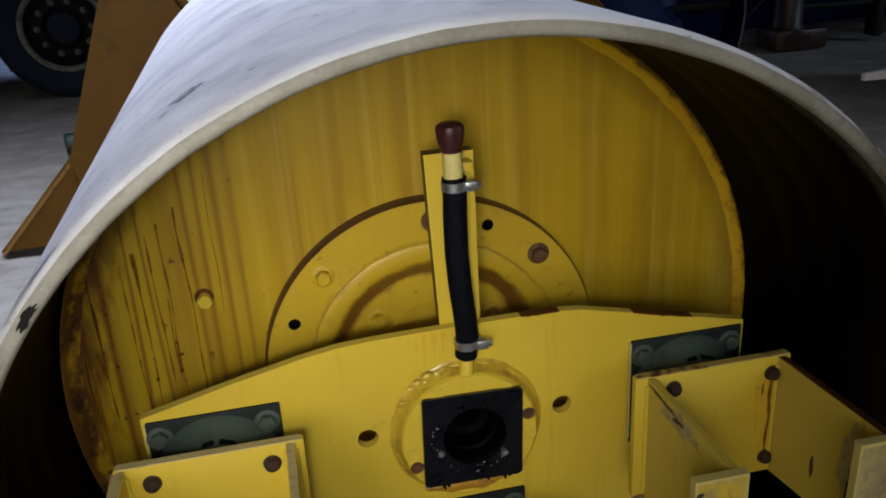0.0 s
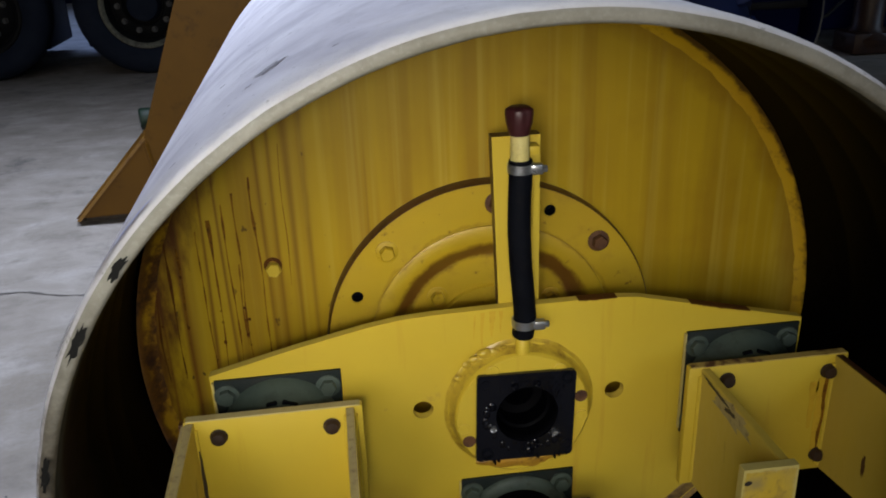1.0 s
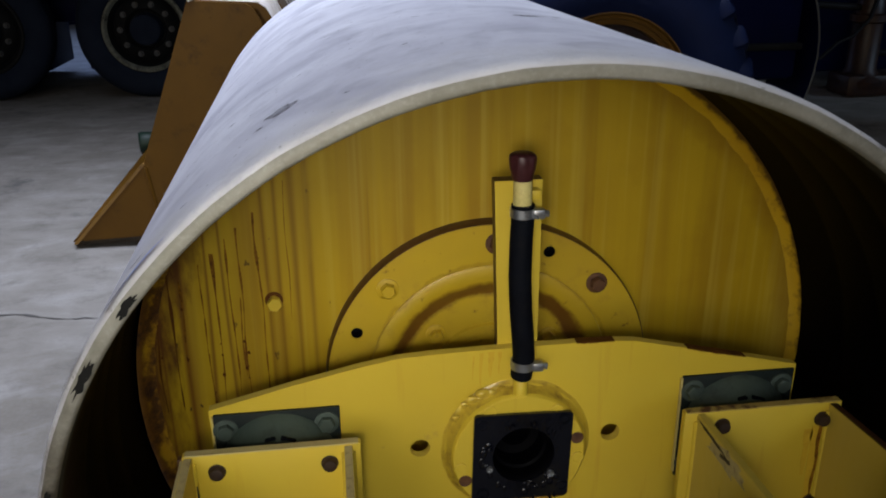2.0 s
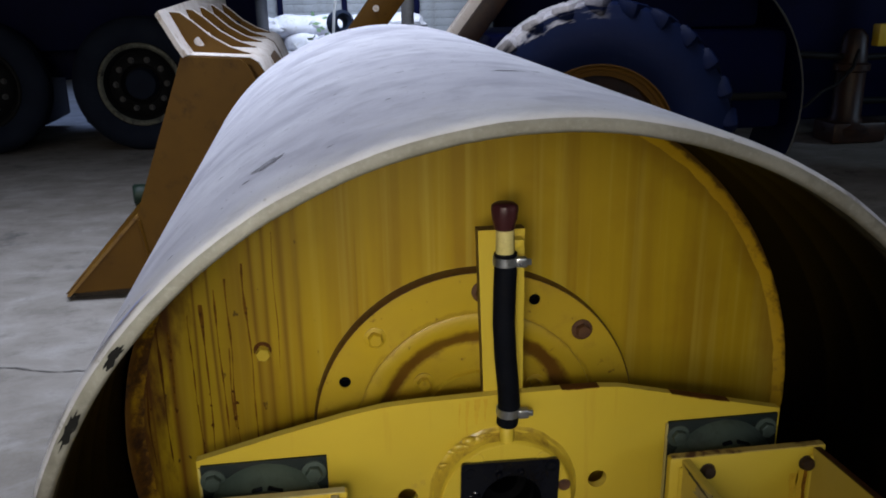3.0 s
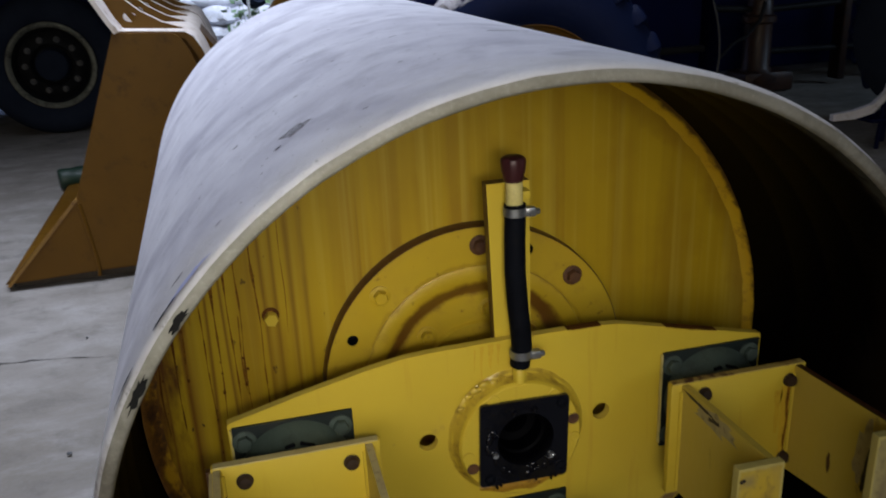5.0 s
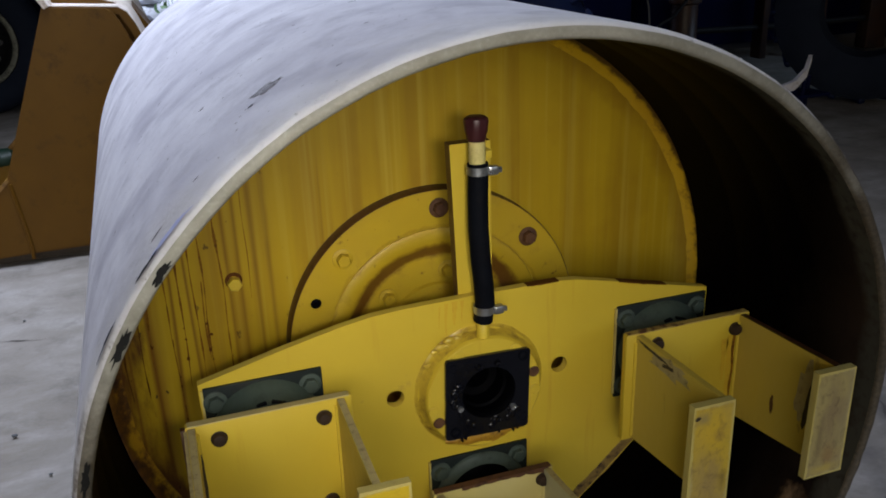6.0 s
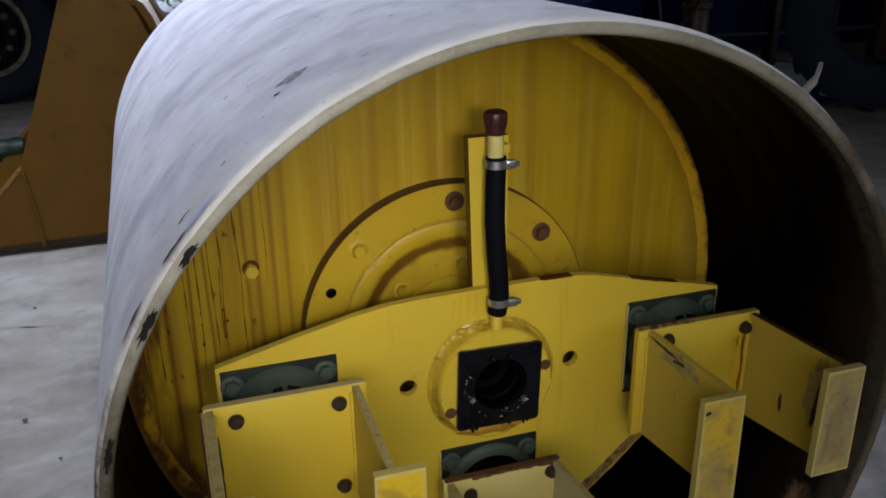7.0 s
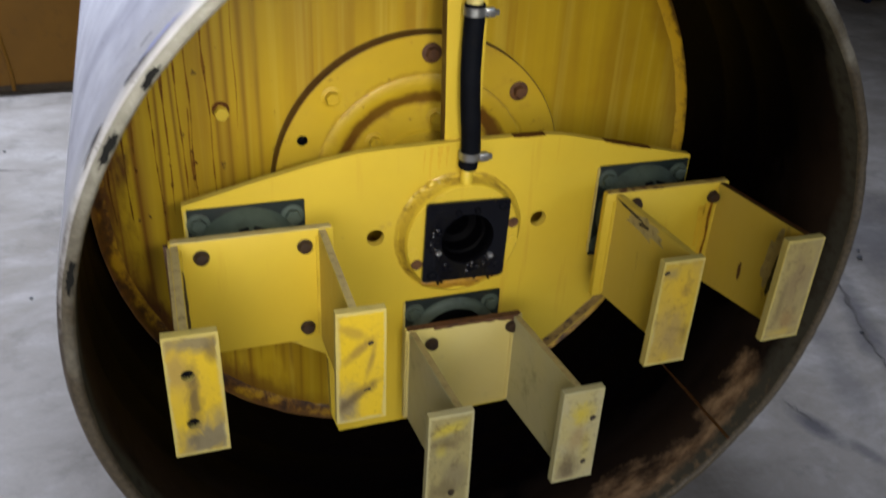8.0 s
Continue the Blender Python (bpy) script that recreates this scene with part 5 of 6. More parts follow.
def rust_runs(drum):
    """Thin drips of rust down the end disc, each from a dark speck."""
    rnd = random.Random(11)
    bm = bmesh.new()
    y = DISC_Y - 0.0009
    for k in range(11):
        left = True
        x = -0.70 + 0.32 * rnd.random() ** 1.2 if left else -0.30 + 0.92 * rnd.random()
        top = AXIS_Z + math.sqrt(max(0.01, 0.70 ** 2 - x * x)) - (0.03 + 0.34 * rnd.random())
        long = (0.10 + 0.42 * rnd.random()) if left else (0.06 + 0.20 * rnd.random())
        w = (0.0010 + 0.0026 * rnd.random() * (1 if x < -0.5 else 0.4)) if left else (0.0006 + 0.0006 * rnd.random())
        if k < 8:
            x, top, long, w = -0.695 + 0.030 * k + 0.022 * rnd.random(), 0.94 + 0.026 * k + 0.06 * rnd.random(), 0.22 + 0.34 * rnd.random(), (0.0034 if k < 3 else 0.0024) + 0.0030 * rnd.random() * (1 - 0.08 * k)
        n = 22
        pairs = []
        for i in range(n + 1):
            f = i / n
            z = top - long * f
            if x * x + (z - AXIS_Z) ** 2 > 0.712 ** 2:
                continue
            cx = x + 0.006 * noise.noise((x * 40, z * 7, 1)) + 0.002 * f
            hw = w * (0.12 + 1.5 * abs(noise.noise((x * 70, z * 13, 5)))) * (1 - f) ** 0.4 + 0.0002
            pairs.append((bm.verts.new((cx - hw, y, z)), bm.verts.new((cx + hw, y, z))))
        for p, q in zip(pairs, pairs[1:]):
            bm.faces.new((p[0], p[1], q[1], q[0])).material_index = 1 if k in (0, 1) else 0
        if left and k % 2 == 0:
            for j in range(3):
                sx, sz, r = x + 0.004 * rnd.random(), top - long * rnd.random(), 0.0012 + 0.003 * rnd.random() ** 2
                if sx * sx + (sz - AXIS_Z) ** 2 < 0.70 ** 2:
                    vs = [bm.verts.new((sx + r * (0.6 + 0.6 * rnd.random()) * math.cos(a), y - 0.0004, sz + r * (0.7 + 0.9 * rnd.random()) * math.sin(a))) for a in [2 * math.pi * i / 9 for i in range(9)]]
                    bm.faces.new(vs).material_index = 1
    tagged(part("rust_staining", bm, [M_RUN, M_SPECK], drum, "thin dark rust drips", smooth=0), kind="stuff")


def chip(drum, degrees, y, wide, long, mat, seed, face=False):
    """A patch of bare metal or smear on the drum's outside, or on its rim."""
    rnd = random.Random(seed)
    bm = bmesh.new()
    ring = []
    n = 22
    for i in range(n):
        a = 2 * math.pi * i / n
        k = 0.55 + 0.6 * rnd.random()
        da, dy = math.cos(a) * long / 2 * k / R_OUT, math.sin(a) * wide / 2 * k
        th = radians(degrees) + da
        if face:
            ring.append(bm.verts.new(on_axis(R_OUT - 0.0165 + dy, math.degrees(th), -0.0042)))
        else:
            ring.append(bm.verts.new(on_axis(R_OUT + 0.0012, math.degrees(th), max(0.012, y + dy))))
    mid = bm.verts.new(sum((v.co for v in ring), Vector()) / n)
    if not face:
        d = Vector((mid.co.x, 0, mid.co.z - AXIS_Z))
        d *= (R_OUT + 0.0014) / d.length
        mid.co = Vector((d.x, mid.co.y, AXIS_Z + d.z))
    for v in bm.verts:
        v.co += Vector((-SKEW[0] * v.co.y, 0, SKEW[1] * v.co.y + 0.003))
    for i in range(n):
        bm.faces.new((ring[i], ring[(i + 1) % n], mid))
    part("paint_chip", bm, mat, drum, "bare dark metal where paint chipped", smooth=0)


drum = thing("roller_drum", (0, 1.1, 0), "white steel roller drum with yellow drive carrier, on concrete", "roller drum")
drum_shell(drum)
end_disc(drum)
rust_runs(drum)
for args in ((119.8, 0.237, 0.040, 0.062, M_CHIP_BIG, 1), (122.6, 0.20, 0.006, 0.02, M_CHIP, 2), (86, 0.50, 0.012, 0.075, M_CHIP, 3), (81.6, 0.52, 0.008, 0.02, M_CHIP, 4),
             (141.2, 0.014, 0.018, 0.06, M_CHIP, 5), (150.4, 0.014, 0.020, 0.07, M_CHIP, 6), (137.2, 0.020, 0.026, 0.12, M_BLUE, 7), (139, 0.075, 0.006, 0.035, M_CHIP, 8),
             (112, 0.12, 0.004, 0.012, M_CHIP, 9), (104, 0.33, 0.005, 0.012, M_CHIP, 10), (128, 0.42, 0.006, 0.016, M_CHIP, 11), (132, 0.10, 0.005, 0.015, M_CHIP, 12), (100, 0.62, 0.006, 0.02, M_CHIP, 13)):
    chip(drum, *args)
for args in ((140.6, 0, 0.013, 0.05, M_CHIP, 21, True), (150.0, 0, 0.014, 0.065, M_CHIP, 22, True), (166, 0, 0.012, 0.06, M_CHIP, 24, True)):
    chip(drum, *args)
bearing_flange(drum)
carrier_plate(drum)
hub(drum)
breather(drum)
buffer(drum, -0.542, 0.857, "rubber_buffer")
buffer(drum, 0.322, 0.863, "rubber_buffer")
buffer(drum, -0.110, 0.585, "rubber_buffer", True)
left = bracket(drum, -0.580, -0.288, 0.604, 0.849, (-0.577, -0.316), PADS_LEFT, ((-0.526, 0.816), (-0.341, 0.815), (-0.341, 0.634)), -0.055, M_PADS_LEFT)
right = bracket(drum, 0.281, 0.577, 0.606, 0.853, (0.303, 0.552), PADS_RIGHT, ((0.352, 0.823), (0.542, 0.820), (0.545, 0.64)), -0.074, M_PADS_RIGHT)
middle = bracket(drum, -0.141, 0.120, 0.355, 0.586, (-0.134, 0.100), PADS_MIDDLE, ((-0.084, 0.546), (0.096, 0.560)), -0.090, M_PADS_MIDDLE, True)
# small chips through to black on the end pads
for owner, y, x, z, wide, high, seed in (
        (left, -0.055, -0.284, 0.774, 0.010, 0.010, 8), (left, -0.055, -0.288, 0.679, 0.014, 0.005, 9), (middle, -0.090, -0.139, 0.432, 0.014, 0.016, 11),
        (middle, -0.090, 0.136, 0.548, 0.012, 0.014, 14), (middle, -0.090, 0.131, 0.440, 0.011, 0.013, 15), (right, -0.074, 0.248, 0.838, 0.012, 0.008, 16)):
    blotch(owner, "chip", (x, y - 0.0013, z), wide, high, 0.2, M_GRIME_SHADE, seed)
# scrapes and grime on the bracket's side flanges
for args in (("scrape_mark", 0.3024, 0.10, 0.835, 0.16, 0.045, -0.02, M_SCRAPE, 31), ("grime_mark", 0.3021, 0.150, 0.843, 0.110, 0.008, 0.02, M_GRIME_SHADE, 36), ("grime_mark", 0.3019, 0.098, 0.836, 0.045, 0.010, -0.22, M_GRIME_SHADE, 37),
             ("scrape_mark", 0.5514, 0.00, 0.775, 0.060, 0.15, 0.1, M_SCRAPE, 33), ("grime_mark", 0.5511, -0.010, 0.755, 0.026, 0.12, 0.15, M_GRIME_SHADE, 34), ("scrape_mark", 0.5514, 0.09, 0.70, 0.012, 0.05, 0.0, M_RUST, 35)):
    scrape(right, *args)
# orange rust washed down from the bracket's corner bolt
for x, top, long, w in ((0.536, 0.806, 0.17, 0.016), (0.520, 0.800, 0.10, 0.010)):
    bm = bmesh.new()
    rows = []
    for i in range(15):
        z = top - long * i / 14
        hw = w * (0.6 + 0.6 * abs(noise.noise((x * 30, z * 30, 4)))) * (1 - 0.55 * i / 14)
        rows.append([bm.verts.new((x - hw, BRACKET_Y - 0.0005, z)), bm.verts.new((min(0.5515, x + hw), BRACKET_Y - 0.0005, z))])
    for p, q in zip(rows, rows[1:]):
        bm.faces.new((p[0], p[1], q[1], q[0]))
    part("orange_run", bm, M_ORANGE, right, smooth=0)
# a rust run down the bracket's corner
bm = bmesh.new()
rows = []
for i in range(15):
    z = 0.812 - 0.19 * i / 14
    w = 0.008 * (0.4 + abs(noise.noise((0.3, z * 40, 2)))) * (1 - 0.6 * i / 14)
    x = 0.543 + 0.003 * noise.noise((5, z * 20, 0))
    rows.append([bm.verts.new((x - w, BRACKET_Y - 0.0007, z)), bm.verts.new((x + w, BRACKET_Y - 0.0007, z))])
for p, q in zip(rows, rows[1:]):
    bm.faces.new((p[0], p[1], q[1], q[0]))
part("rust_run", bm, M_RUN, right, smooth=0)


# ---- things behind the drum ----
def bucket(ld):
    side = [(-1.76, 0.045), (-1.335, 0.47), (-1.012, 1.315), (-0.72, 1.295), (-0.685, 1.272), (-0.65, 1.21), (-0.48, 0.75), (-0.44, 0.35), (-0.6, 0.115), (-0.85, 0.075), (-1.30, 0.065)]
    for y0 in (3.585, 6.16):
        bm = bmesh.new()
        slab(bm, side, [], y0, y0 + 0.035)
        plate = part("bucket_side", bm, M_BUCKET, ld, "flat brown bucket side plate")
        bm = bmesh.new()
        tube(bm, [(-1.325, y0 - 0.004, 0.45), (-1.30, y0 - 0.004, 0.25), (-1.285, y0 - 0.004, 0.1), (-1.29, y0 - 0.004, 0.03)], 0.010, 8)
        part("weld", bm, M_BUCKET, plate)
        # a recessed near-black strip paints the contact shadow under the bucket
        bm = bmesh.new()
        slab(bm, [(-1.755, 0.0), (-0.62, 0.0), (-0.62, 0.075), (-0.85, 0.055), (-1.30, 0.050), (-1.70, 0.040)], [], y0 + 0.075, y0 + 0.11)
        part("shadow_strip", bm, M_GRIME_SHADE, plate, "near-black strip painting the shadow under the bucket")
        bm = bmesh.new()
        slab(bm, [(-1.765, 0.03), (-1.34, 0.475), (-1.325, 0.468), (-1.745, 0.026)], [], y0 - 0.004, y0 + 0.04)
        part("worn_edge", bm, M_BAND, plate, "bare worn edge")
    bm = bmesh.new()
    outer = [(-1.012, 1.318), (-0.66, 1.295), (-0.62, 1.27), (-0.585, 1.21), (-0.42, 0.75), (-0.42, 0.35), (-0.6, 0.10), (-0.85, 0.052), (-1.30, 0.047), (-1.78, 0.03)]
    inner = [(-1.76, 0.05), (-1.3, 0.075), (-0.86, 0.08), (-0.62, 0.13), (-0.45, 0.36), (-0.45, 0.74), (-0.615, 1.18), (-0.66, 1.262), (-1.0, 1.285)]
    slab(bm, outer + inner, [], 3.62, 6.16)
    shell = part("bucket_shell", bm, M_BUCKET, ld, "curved brown bucket back")
    # dusty top sheet between the gussets
    bm = bmesh.new()
    slab(bm, [(-1.012, 1.3225), (-0.66, 1.2995), (-0.615, 1.273), (-0.575, 1.19), (-0.495, 0.97), (-0.499, 0.968), (-0.579, 1.188), (-0.62, 1.268), (-0.66, 1.296), (-1.012, 1.319)], [], 3.6205, 5.2)
    slab(bm, [(-1.012, 1.3225), (-0.66, 1.2995), (-0.615, 1.273), (-0.575, 1.19), (-0.495, 0.97), (-0.499, 0.968), (-0.579, 1.188), (-0.62, 1.268), (-0.66, 1.296), (-1.012, 1.319)], [], 5.35, 6.16)
    part("dust_layer", bm, M_DUST, shell, "pale dust on the top sheet")
    # flared top lip, torn and bright at the near corner
    bm = bmesh.new()
    n = 24
    rows = []
    for i in range(n + 1):
        y = 3.56 + (6.2 - 3.56) * i / n
        rag = 0.02 * noise.noise((y * 9, 0, 2)) * (1.6 if i < 5 else 0.4)
        lift = 0.20 + 0.09 * i / n
        rows.append([bm.verts.new(v) for v in ((-1.0, y, 1.31), (-1.03, y, 1.36), (-1.115 + rag + 0.06 * i / n, y, 1.325 + lift + rag), (-1.10 + rag + 0.06 * i / n, y, 1.345 + lift + rag), (-1.01, y, 1.375), (-0.975, y, 1.32))])
    for a, b in zip(rows, rows[1:]):
        for k in range(6):
            j = (k + 1) % 6
            bm.faces.new((a[k], a[j], b[j], b[k]))
    bm.faces.new(rows[0])
    bm.faces.new(rows[-1])
    part("spill_lip", bm, M_DUST, ld, "dusty flared lip with a torn corner")
    crest = [(-1.085, 1.535), (-1.03, 1.53), (-0.97, 1.485), (-0.88, 1.405), (-0.78, 1.345), (-0.69, 1.312)]
    for y in (3.80, 4.30, 4.82, 5.36, 5.95):
        bm = bmesh.new()
        slab(bm, [(-1.005, 1.322), *crest, (-0.67, 1.300)][::-1], [[(-0.935 + 0.035 * math.cos(a), 1.375 + 0.026 * math.sin(a)) for a in [2 * math.pi * i / 16 for i in range(16)]]], y, y + 0.026)
        gusset = part("gusset", bm, M_BUCKET, ld, "brown triangular gusset with an oval hole")
        bm = bmesh.new()
        rows = []
        for i, (x, z) in enumerate(crest):
            d = 0.002 + 0.004 * abs(noise.noise((x * 20, y * 3, 0)))
            rows.append([bm.verts.new(p) for p in ((x, y - 0.001, z - d), (x, y - 0.001, z + 0.002), (x, y + 0.027, z + 0.002), (x, y + 0.027, z - d))])
        for p, q in zip(rows, rows[1:]):
            for k in range(3):
                bm.faces.new((p[k], p[k + 1], q[k + 1], q[k]))
        part("dust_edge", bm, M_DUST, gusset)
    # dark opening behind the top sheet
    bm = bmesh.new()
    slab(bm, [(-0.60, 1.245), (-0.40, 0.95), (-0.36, 0.70), (-0.42, 0.70), (-0.47, 0.93), (-0.62, 1.20)], [], 4.4, 4.9)
    part("hinge_bracket", bm, M_BUCKET, ld)


def put_lugs(tyre, poses, lo, hi):
    """Tread lugs on one shared mesh, each an object under its tyre."""
    bm = bmesh.new()
    box(bm, lo, hi, 0.028)
    first = part("lug", bm, M_TYRE_DUSTY, tyre)
    first.matrix_basis = poses[0]
    for m in poses[1:]:
        ob = first.copy()
        scene.collection.objects.link(ob)
        ob.matrix_basis = m


def loader_wheel(ld, c, ax, r, w):
    bm = bmesh.new()
    h = w / 2
    lathe(bm, c, ax, [(h * 0.75, 0.49 * r), (h * 0.94, 0.53 * r), (h * 1.05, 0.62 * r), (h * 1.06, 0.72 * r), (h * 0.98, 0.84 * r), (h * 0.86, 0.92 * r), (h * 0.6, 0.945 * r),
                      (-h * 0.6, 0.945 * r), (-h * 0.86, 0.92 * r), (-h * 0.97, 0.84 * r), (-h * 1.05, 0.65 * r), (-h * 0.75, 0.49 * r)], 96)
    # slanted tread lugs
    a, u, v = frame_of(ax)
    m = Matrix((u, a, v)).transposed().to_4x4()
    m.translation = c
    lugs = []
    for k in range(26):
        for sgn in (1, -1):
            turn = Matrix.Rotation(2 * math.pi * (k + (0.5 if sgn < 0 else 0)) / 26, 4, "Y")
            lug = m @ turn @ Matrix.Translation((0, sgn * h * 0.52, 0.955 * r)) @ Matrix.Rotation(radians(28 * sgn), 4, "Z")
            lugs.append(lug)
    wheel = part("tyre", bm, M_TYRE_DUSTY, ld, "large dusty black loader tyre with deep lugs")
    put_lugs(wheel, lugs, (-0.062, -h * 0.47, -0.09), (0.062, h * 0.47, 0.004))
    bm = bmesh.new()
    lathe(bm, c, ax, [(h * 0.8, 0.556 * r), (h * 0.93, 0.550 * r), (h * 0.95, 0.524 * r), (h * 0.85, 0.508 * r), (h * 0.83, 0.486 * r), (h * 0.75, 0.480 * r), (h * 0.73, 0.446 * r), (h * 0.2, 0.432 * r)], 64)
    rim = part("rim", bm, M_BUCKET, wheel, "brown stepped wheel rim")
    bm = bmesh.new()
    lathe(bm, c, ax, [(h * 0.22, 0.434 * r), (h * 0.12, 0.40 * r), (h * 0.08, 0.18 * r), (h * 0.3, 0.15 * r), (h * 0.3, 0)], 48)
    part("wheel_disc", bm, M_MACHINE, wheel, "recessed wheel centre, shade put into its colour")
    for k in range(12):
        t = 2 * math.pi * k / 12
        p = c + a * (h * 0.1) + (u * math.cos(t) + v * math.sin(t)) * 0.27 * r
        lathe_bm = bmesh.new()
        lathe(lathe_bm, p, ax, [(0, 0), (0, 0.018), (0.025, 0.018), (0.025, 0)], 6)
        part("wheel_nut", lathe_bm, M_RUST, wheel)


def beam(name, ld, p, q, w, h, mat, label=""):
    """A box beam from p to q, w across in y, h deep."""
    p, q = Vector(p), Vector(q)
    d = q - p
    bm = bmesh.new()
    m = Matrix.Translation(p) @ d.to_track_quat("X", "Z").to_matrix().to_4x4()
    box(bm, (0, -w / 2, -h / 2), (d.length, w / 2, h / 2), 0.012, m)
    return part(name, bm, mat, ld, label)


def loader():
    ld = thing("wheel_loader", (1.2, 4.9, 0), "brown wheel loader with its dusty bucket on the floor", "wheel loader")
    bucket(ld)
    loader_wheel(ld, WHEEL_AT, WHEEL_AXIS, WHEEL_R, 0.50)
    arm = beam("lift_arm", ld, (-0.21, 5.0, 1.05), (1.09, 5.0, 2.73), 0.14, 0.20, M_BUCKET, "brown lift arm")
    bm = bmesh.new()
    lathe(bm, (0.10, 4.925, 1.50), FRONT, [(0, 0), (0, 0.022), (0.012, 0.022), (0.012, 0)], 16)
    part("pin", bm, M_DUST, arm)
    beam("tilt_link", ld, (0.35, 4.65, 1.02), (1.45, 4.65, 2.45), 0.10, 0.09, M_DUST, "dusty pale link bar")
    # a darker copy of the lift arm's brown carries its shade
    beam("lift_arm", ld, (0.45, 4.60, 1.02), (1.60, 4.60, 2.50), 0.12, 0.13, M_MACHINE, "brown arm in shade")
    bm = bmesh.new()
    tube(bm, [(0.42, 6.0, 0.6), (0.44, 6.0, 3.2)], 0.052, 20)
    part("hydraulic_cylinder", bm, M_SHUTTER, ld, "grey cylinder tube")
    # mudguard and frame behind the wheel
    bm = bmesh.new()
    rows, edge = [], []
    for i in range(25):
        t = radians(-26 + 150 * i / 24)
        x, z = 2.10 + 1.19 * math.cos(t) ** (1 if t < 0 else 0.9) if math.cos(t) > 0 else 2.10 + 1.19 * math.cos(t), 0.75 + 1.08 * math.sin(t)
        rows.append([bm.verts.new((x, y, z)) for y in (4.90, 5.5)])
        edge.append((x, 4.89, z))
    for p, q in zip(rows, rows[1:]):
        bm.faces.new((p[0], p[1], q[1], q[0]))
    bmesh.ops.solidify(bm, geom=bm.faces[:], thickness=0.02)
    guard = part("mudguard", bm, M_SHADE_NAVY, ld, "dark curved mudguard")
    # a paler tube along the edge paints the light caught there
    bm = bmesh.new()
    tube(bm, edge, [0.007 + 0.005 * abs(noise.noise((p[0] * 5, 0, p[2] * 5))) for p in edge], 8)
    part("guard_edge", bm, M_NUT, guard, "guard edge, made paler for the light it catches")
    bm = bmesh.new()
    box(bm, (2.45, 4.95, 0.78), (3.2, 5.02, 0.83), 0.01)
    part("guard_stay", bm, M_WHEEL, guard)
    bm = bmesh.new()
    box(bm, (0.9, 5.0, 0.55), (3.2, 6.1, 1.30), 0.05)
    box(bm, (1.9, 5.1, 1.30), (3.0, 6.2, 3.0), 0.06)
    part("frame_body", bm, M_SHADE_NAVY, ld, "dark machine body in shade")


def truck_wheel(tr, cx, y, r, shift=0.0):
    c = Vector((cx, y, r))
    bm = bmesh.new()
    lathe(bm, c, FRONT, [(-0.12, 0.62 * r), (0.11, 0.63 * r), (0.135, 0.69 * r), (0.15, 0.82 * r), (0.13, 0.91 * r), (0.10, 0.965 * r), (0.06, r), (0.02, r), (0.015, 0.975 * r), (-0.02, 0.975 * r), (-0.025, r), (-0.10, r), (-0.14, 0.95 * r), (-0.15, 0.7 * r)], 72)
    wheel = part("tyre", bm, M_TYRE, tr, "worn black truck tyre")
    bm = bmesh.new()
    lathe(bm, c, FRONT, [(0.06, 0.64 * r), (0.095, 0.63 * r), (0.10, 0.61 * r), (0.085, 0.56 * r), (0.05, 0.53 * r), (0.0, 0.51 * r), (-0.02, 0.485 * r), (0.02, 0.44 * r), (0.05, 0.31 * r), (0.03, 0.28 * r), (-0.02, 0.26 * r), (-0.02, 0)], 56)
    rim = part("rim", bm, M_WHEEL, wheel, "dull dark steel rim")
    bm = bmesh.new()
    lathe(bm, c, FRONT, [(0.100, 0.620 * r), (0.116, 0.615 * r), (0.118, 0.583 * r), (0.100, 0.548 * r), (0.09, 0.542 * r)], 56, closed=True)
    # the second wheel's band is a darker copy, for its deeper shade
    part("rim_band", bm, M_WHEEL if shift else M_RIMBAND, wheel, "rim edge, shade put into its colour" if shift else "paler grey rim edge")
    for k in range(10):
        t = 2 * math.pi * (k + shift) / 10
        bm = bmesh.new()
        lathe(bm, c + Vector((0.375 * r * math.cos(t), -0.035, 0.375 * r * math.sin(t))), FRONT, [(0, 0), (0, 0.032), (0.012, 0.032), (0.014, 0.022), (0.045, 0.02), (0.045, 0)], 12)
        part("wheel_nut", bm, M_NUT, wheel)
    bm = bmesh.new()
    lathe(bm, c, FRONT, [(-0.018, 0.25 * r), (0.10, 0.22 * r), (0.12, 0.18 * r), (0.12, 0)], 28)
    part("hub", bm, M_TYRE, wheel, "dark axle hub")


def truck():
    tr = thing("truck", (-4, 9, 0), "truck parked in deep shade, coloured navy for it", "truck")
    truck_wheel(tr, -2.17, 8.28, 0.690)
    truck_wheel(tr, -3.80, 8.34, 0.690, 0.4)
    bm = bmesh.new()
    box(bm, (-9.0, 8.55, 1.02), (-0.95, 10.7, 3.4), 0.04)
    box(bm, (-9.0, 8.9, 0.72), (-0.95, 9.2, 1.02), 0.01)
    part("body", bm, M_SHADE_NAVY, tr, "body side, shade put into its navy colour")
    # boxes added to block the bright floor beyond, so the underside stays dark
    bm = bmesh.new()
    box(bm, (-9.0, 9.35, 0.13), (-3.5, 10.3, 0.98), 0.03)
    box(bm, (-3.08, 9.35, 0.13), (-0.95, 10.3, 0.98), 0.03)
    part("chassis", bm, M_SHADE_NAVY, tr, "dark boxes added to keep the space under the body in shade")
    bm = bmesh.new()
    tube(bm, [(-1.80, 8.4, 1.79), (-1.464, 8.4, 1.529), (-1.25, 8.42, 1.36)], 0.036, 10)
    part("stay_rod", bm, M_SHUTTER, tr)
    bm = bmesh.new()
    box(bm, (-4.9, 8.42, 0.5), (-4.62, 8.60, 1.0), 0.02)
    part("mud_flap", bm, M_TYRE, tr)


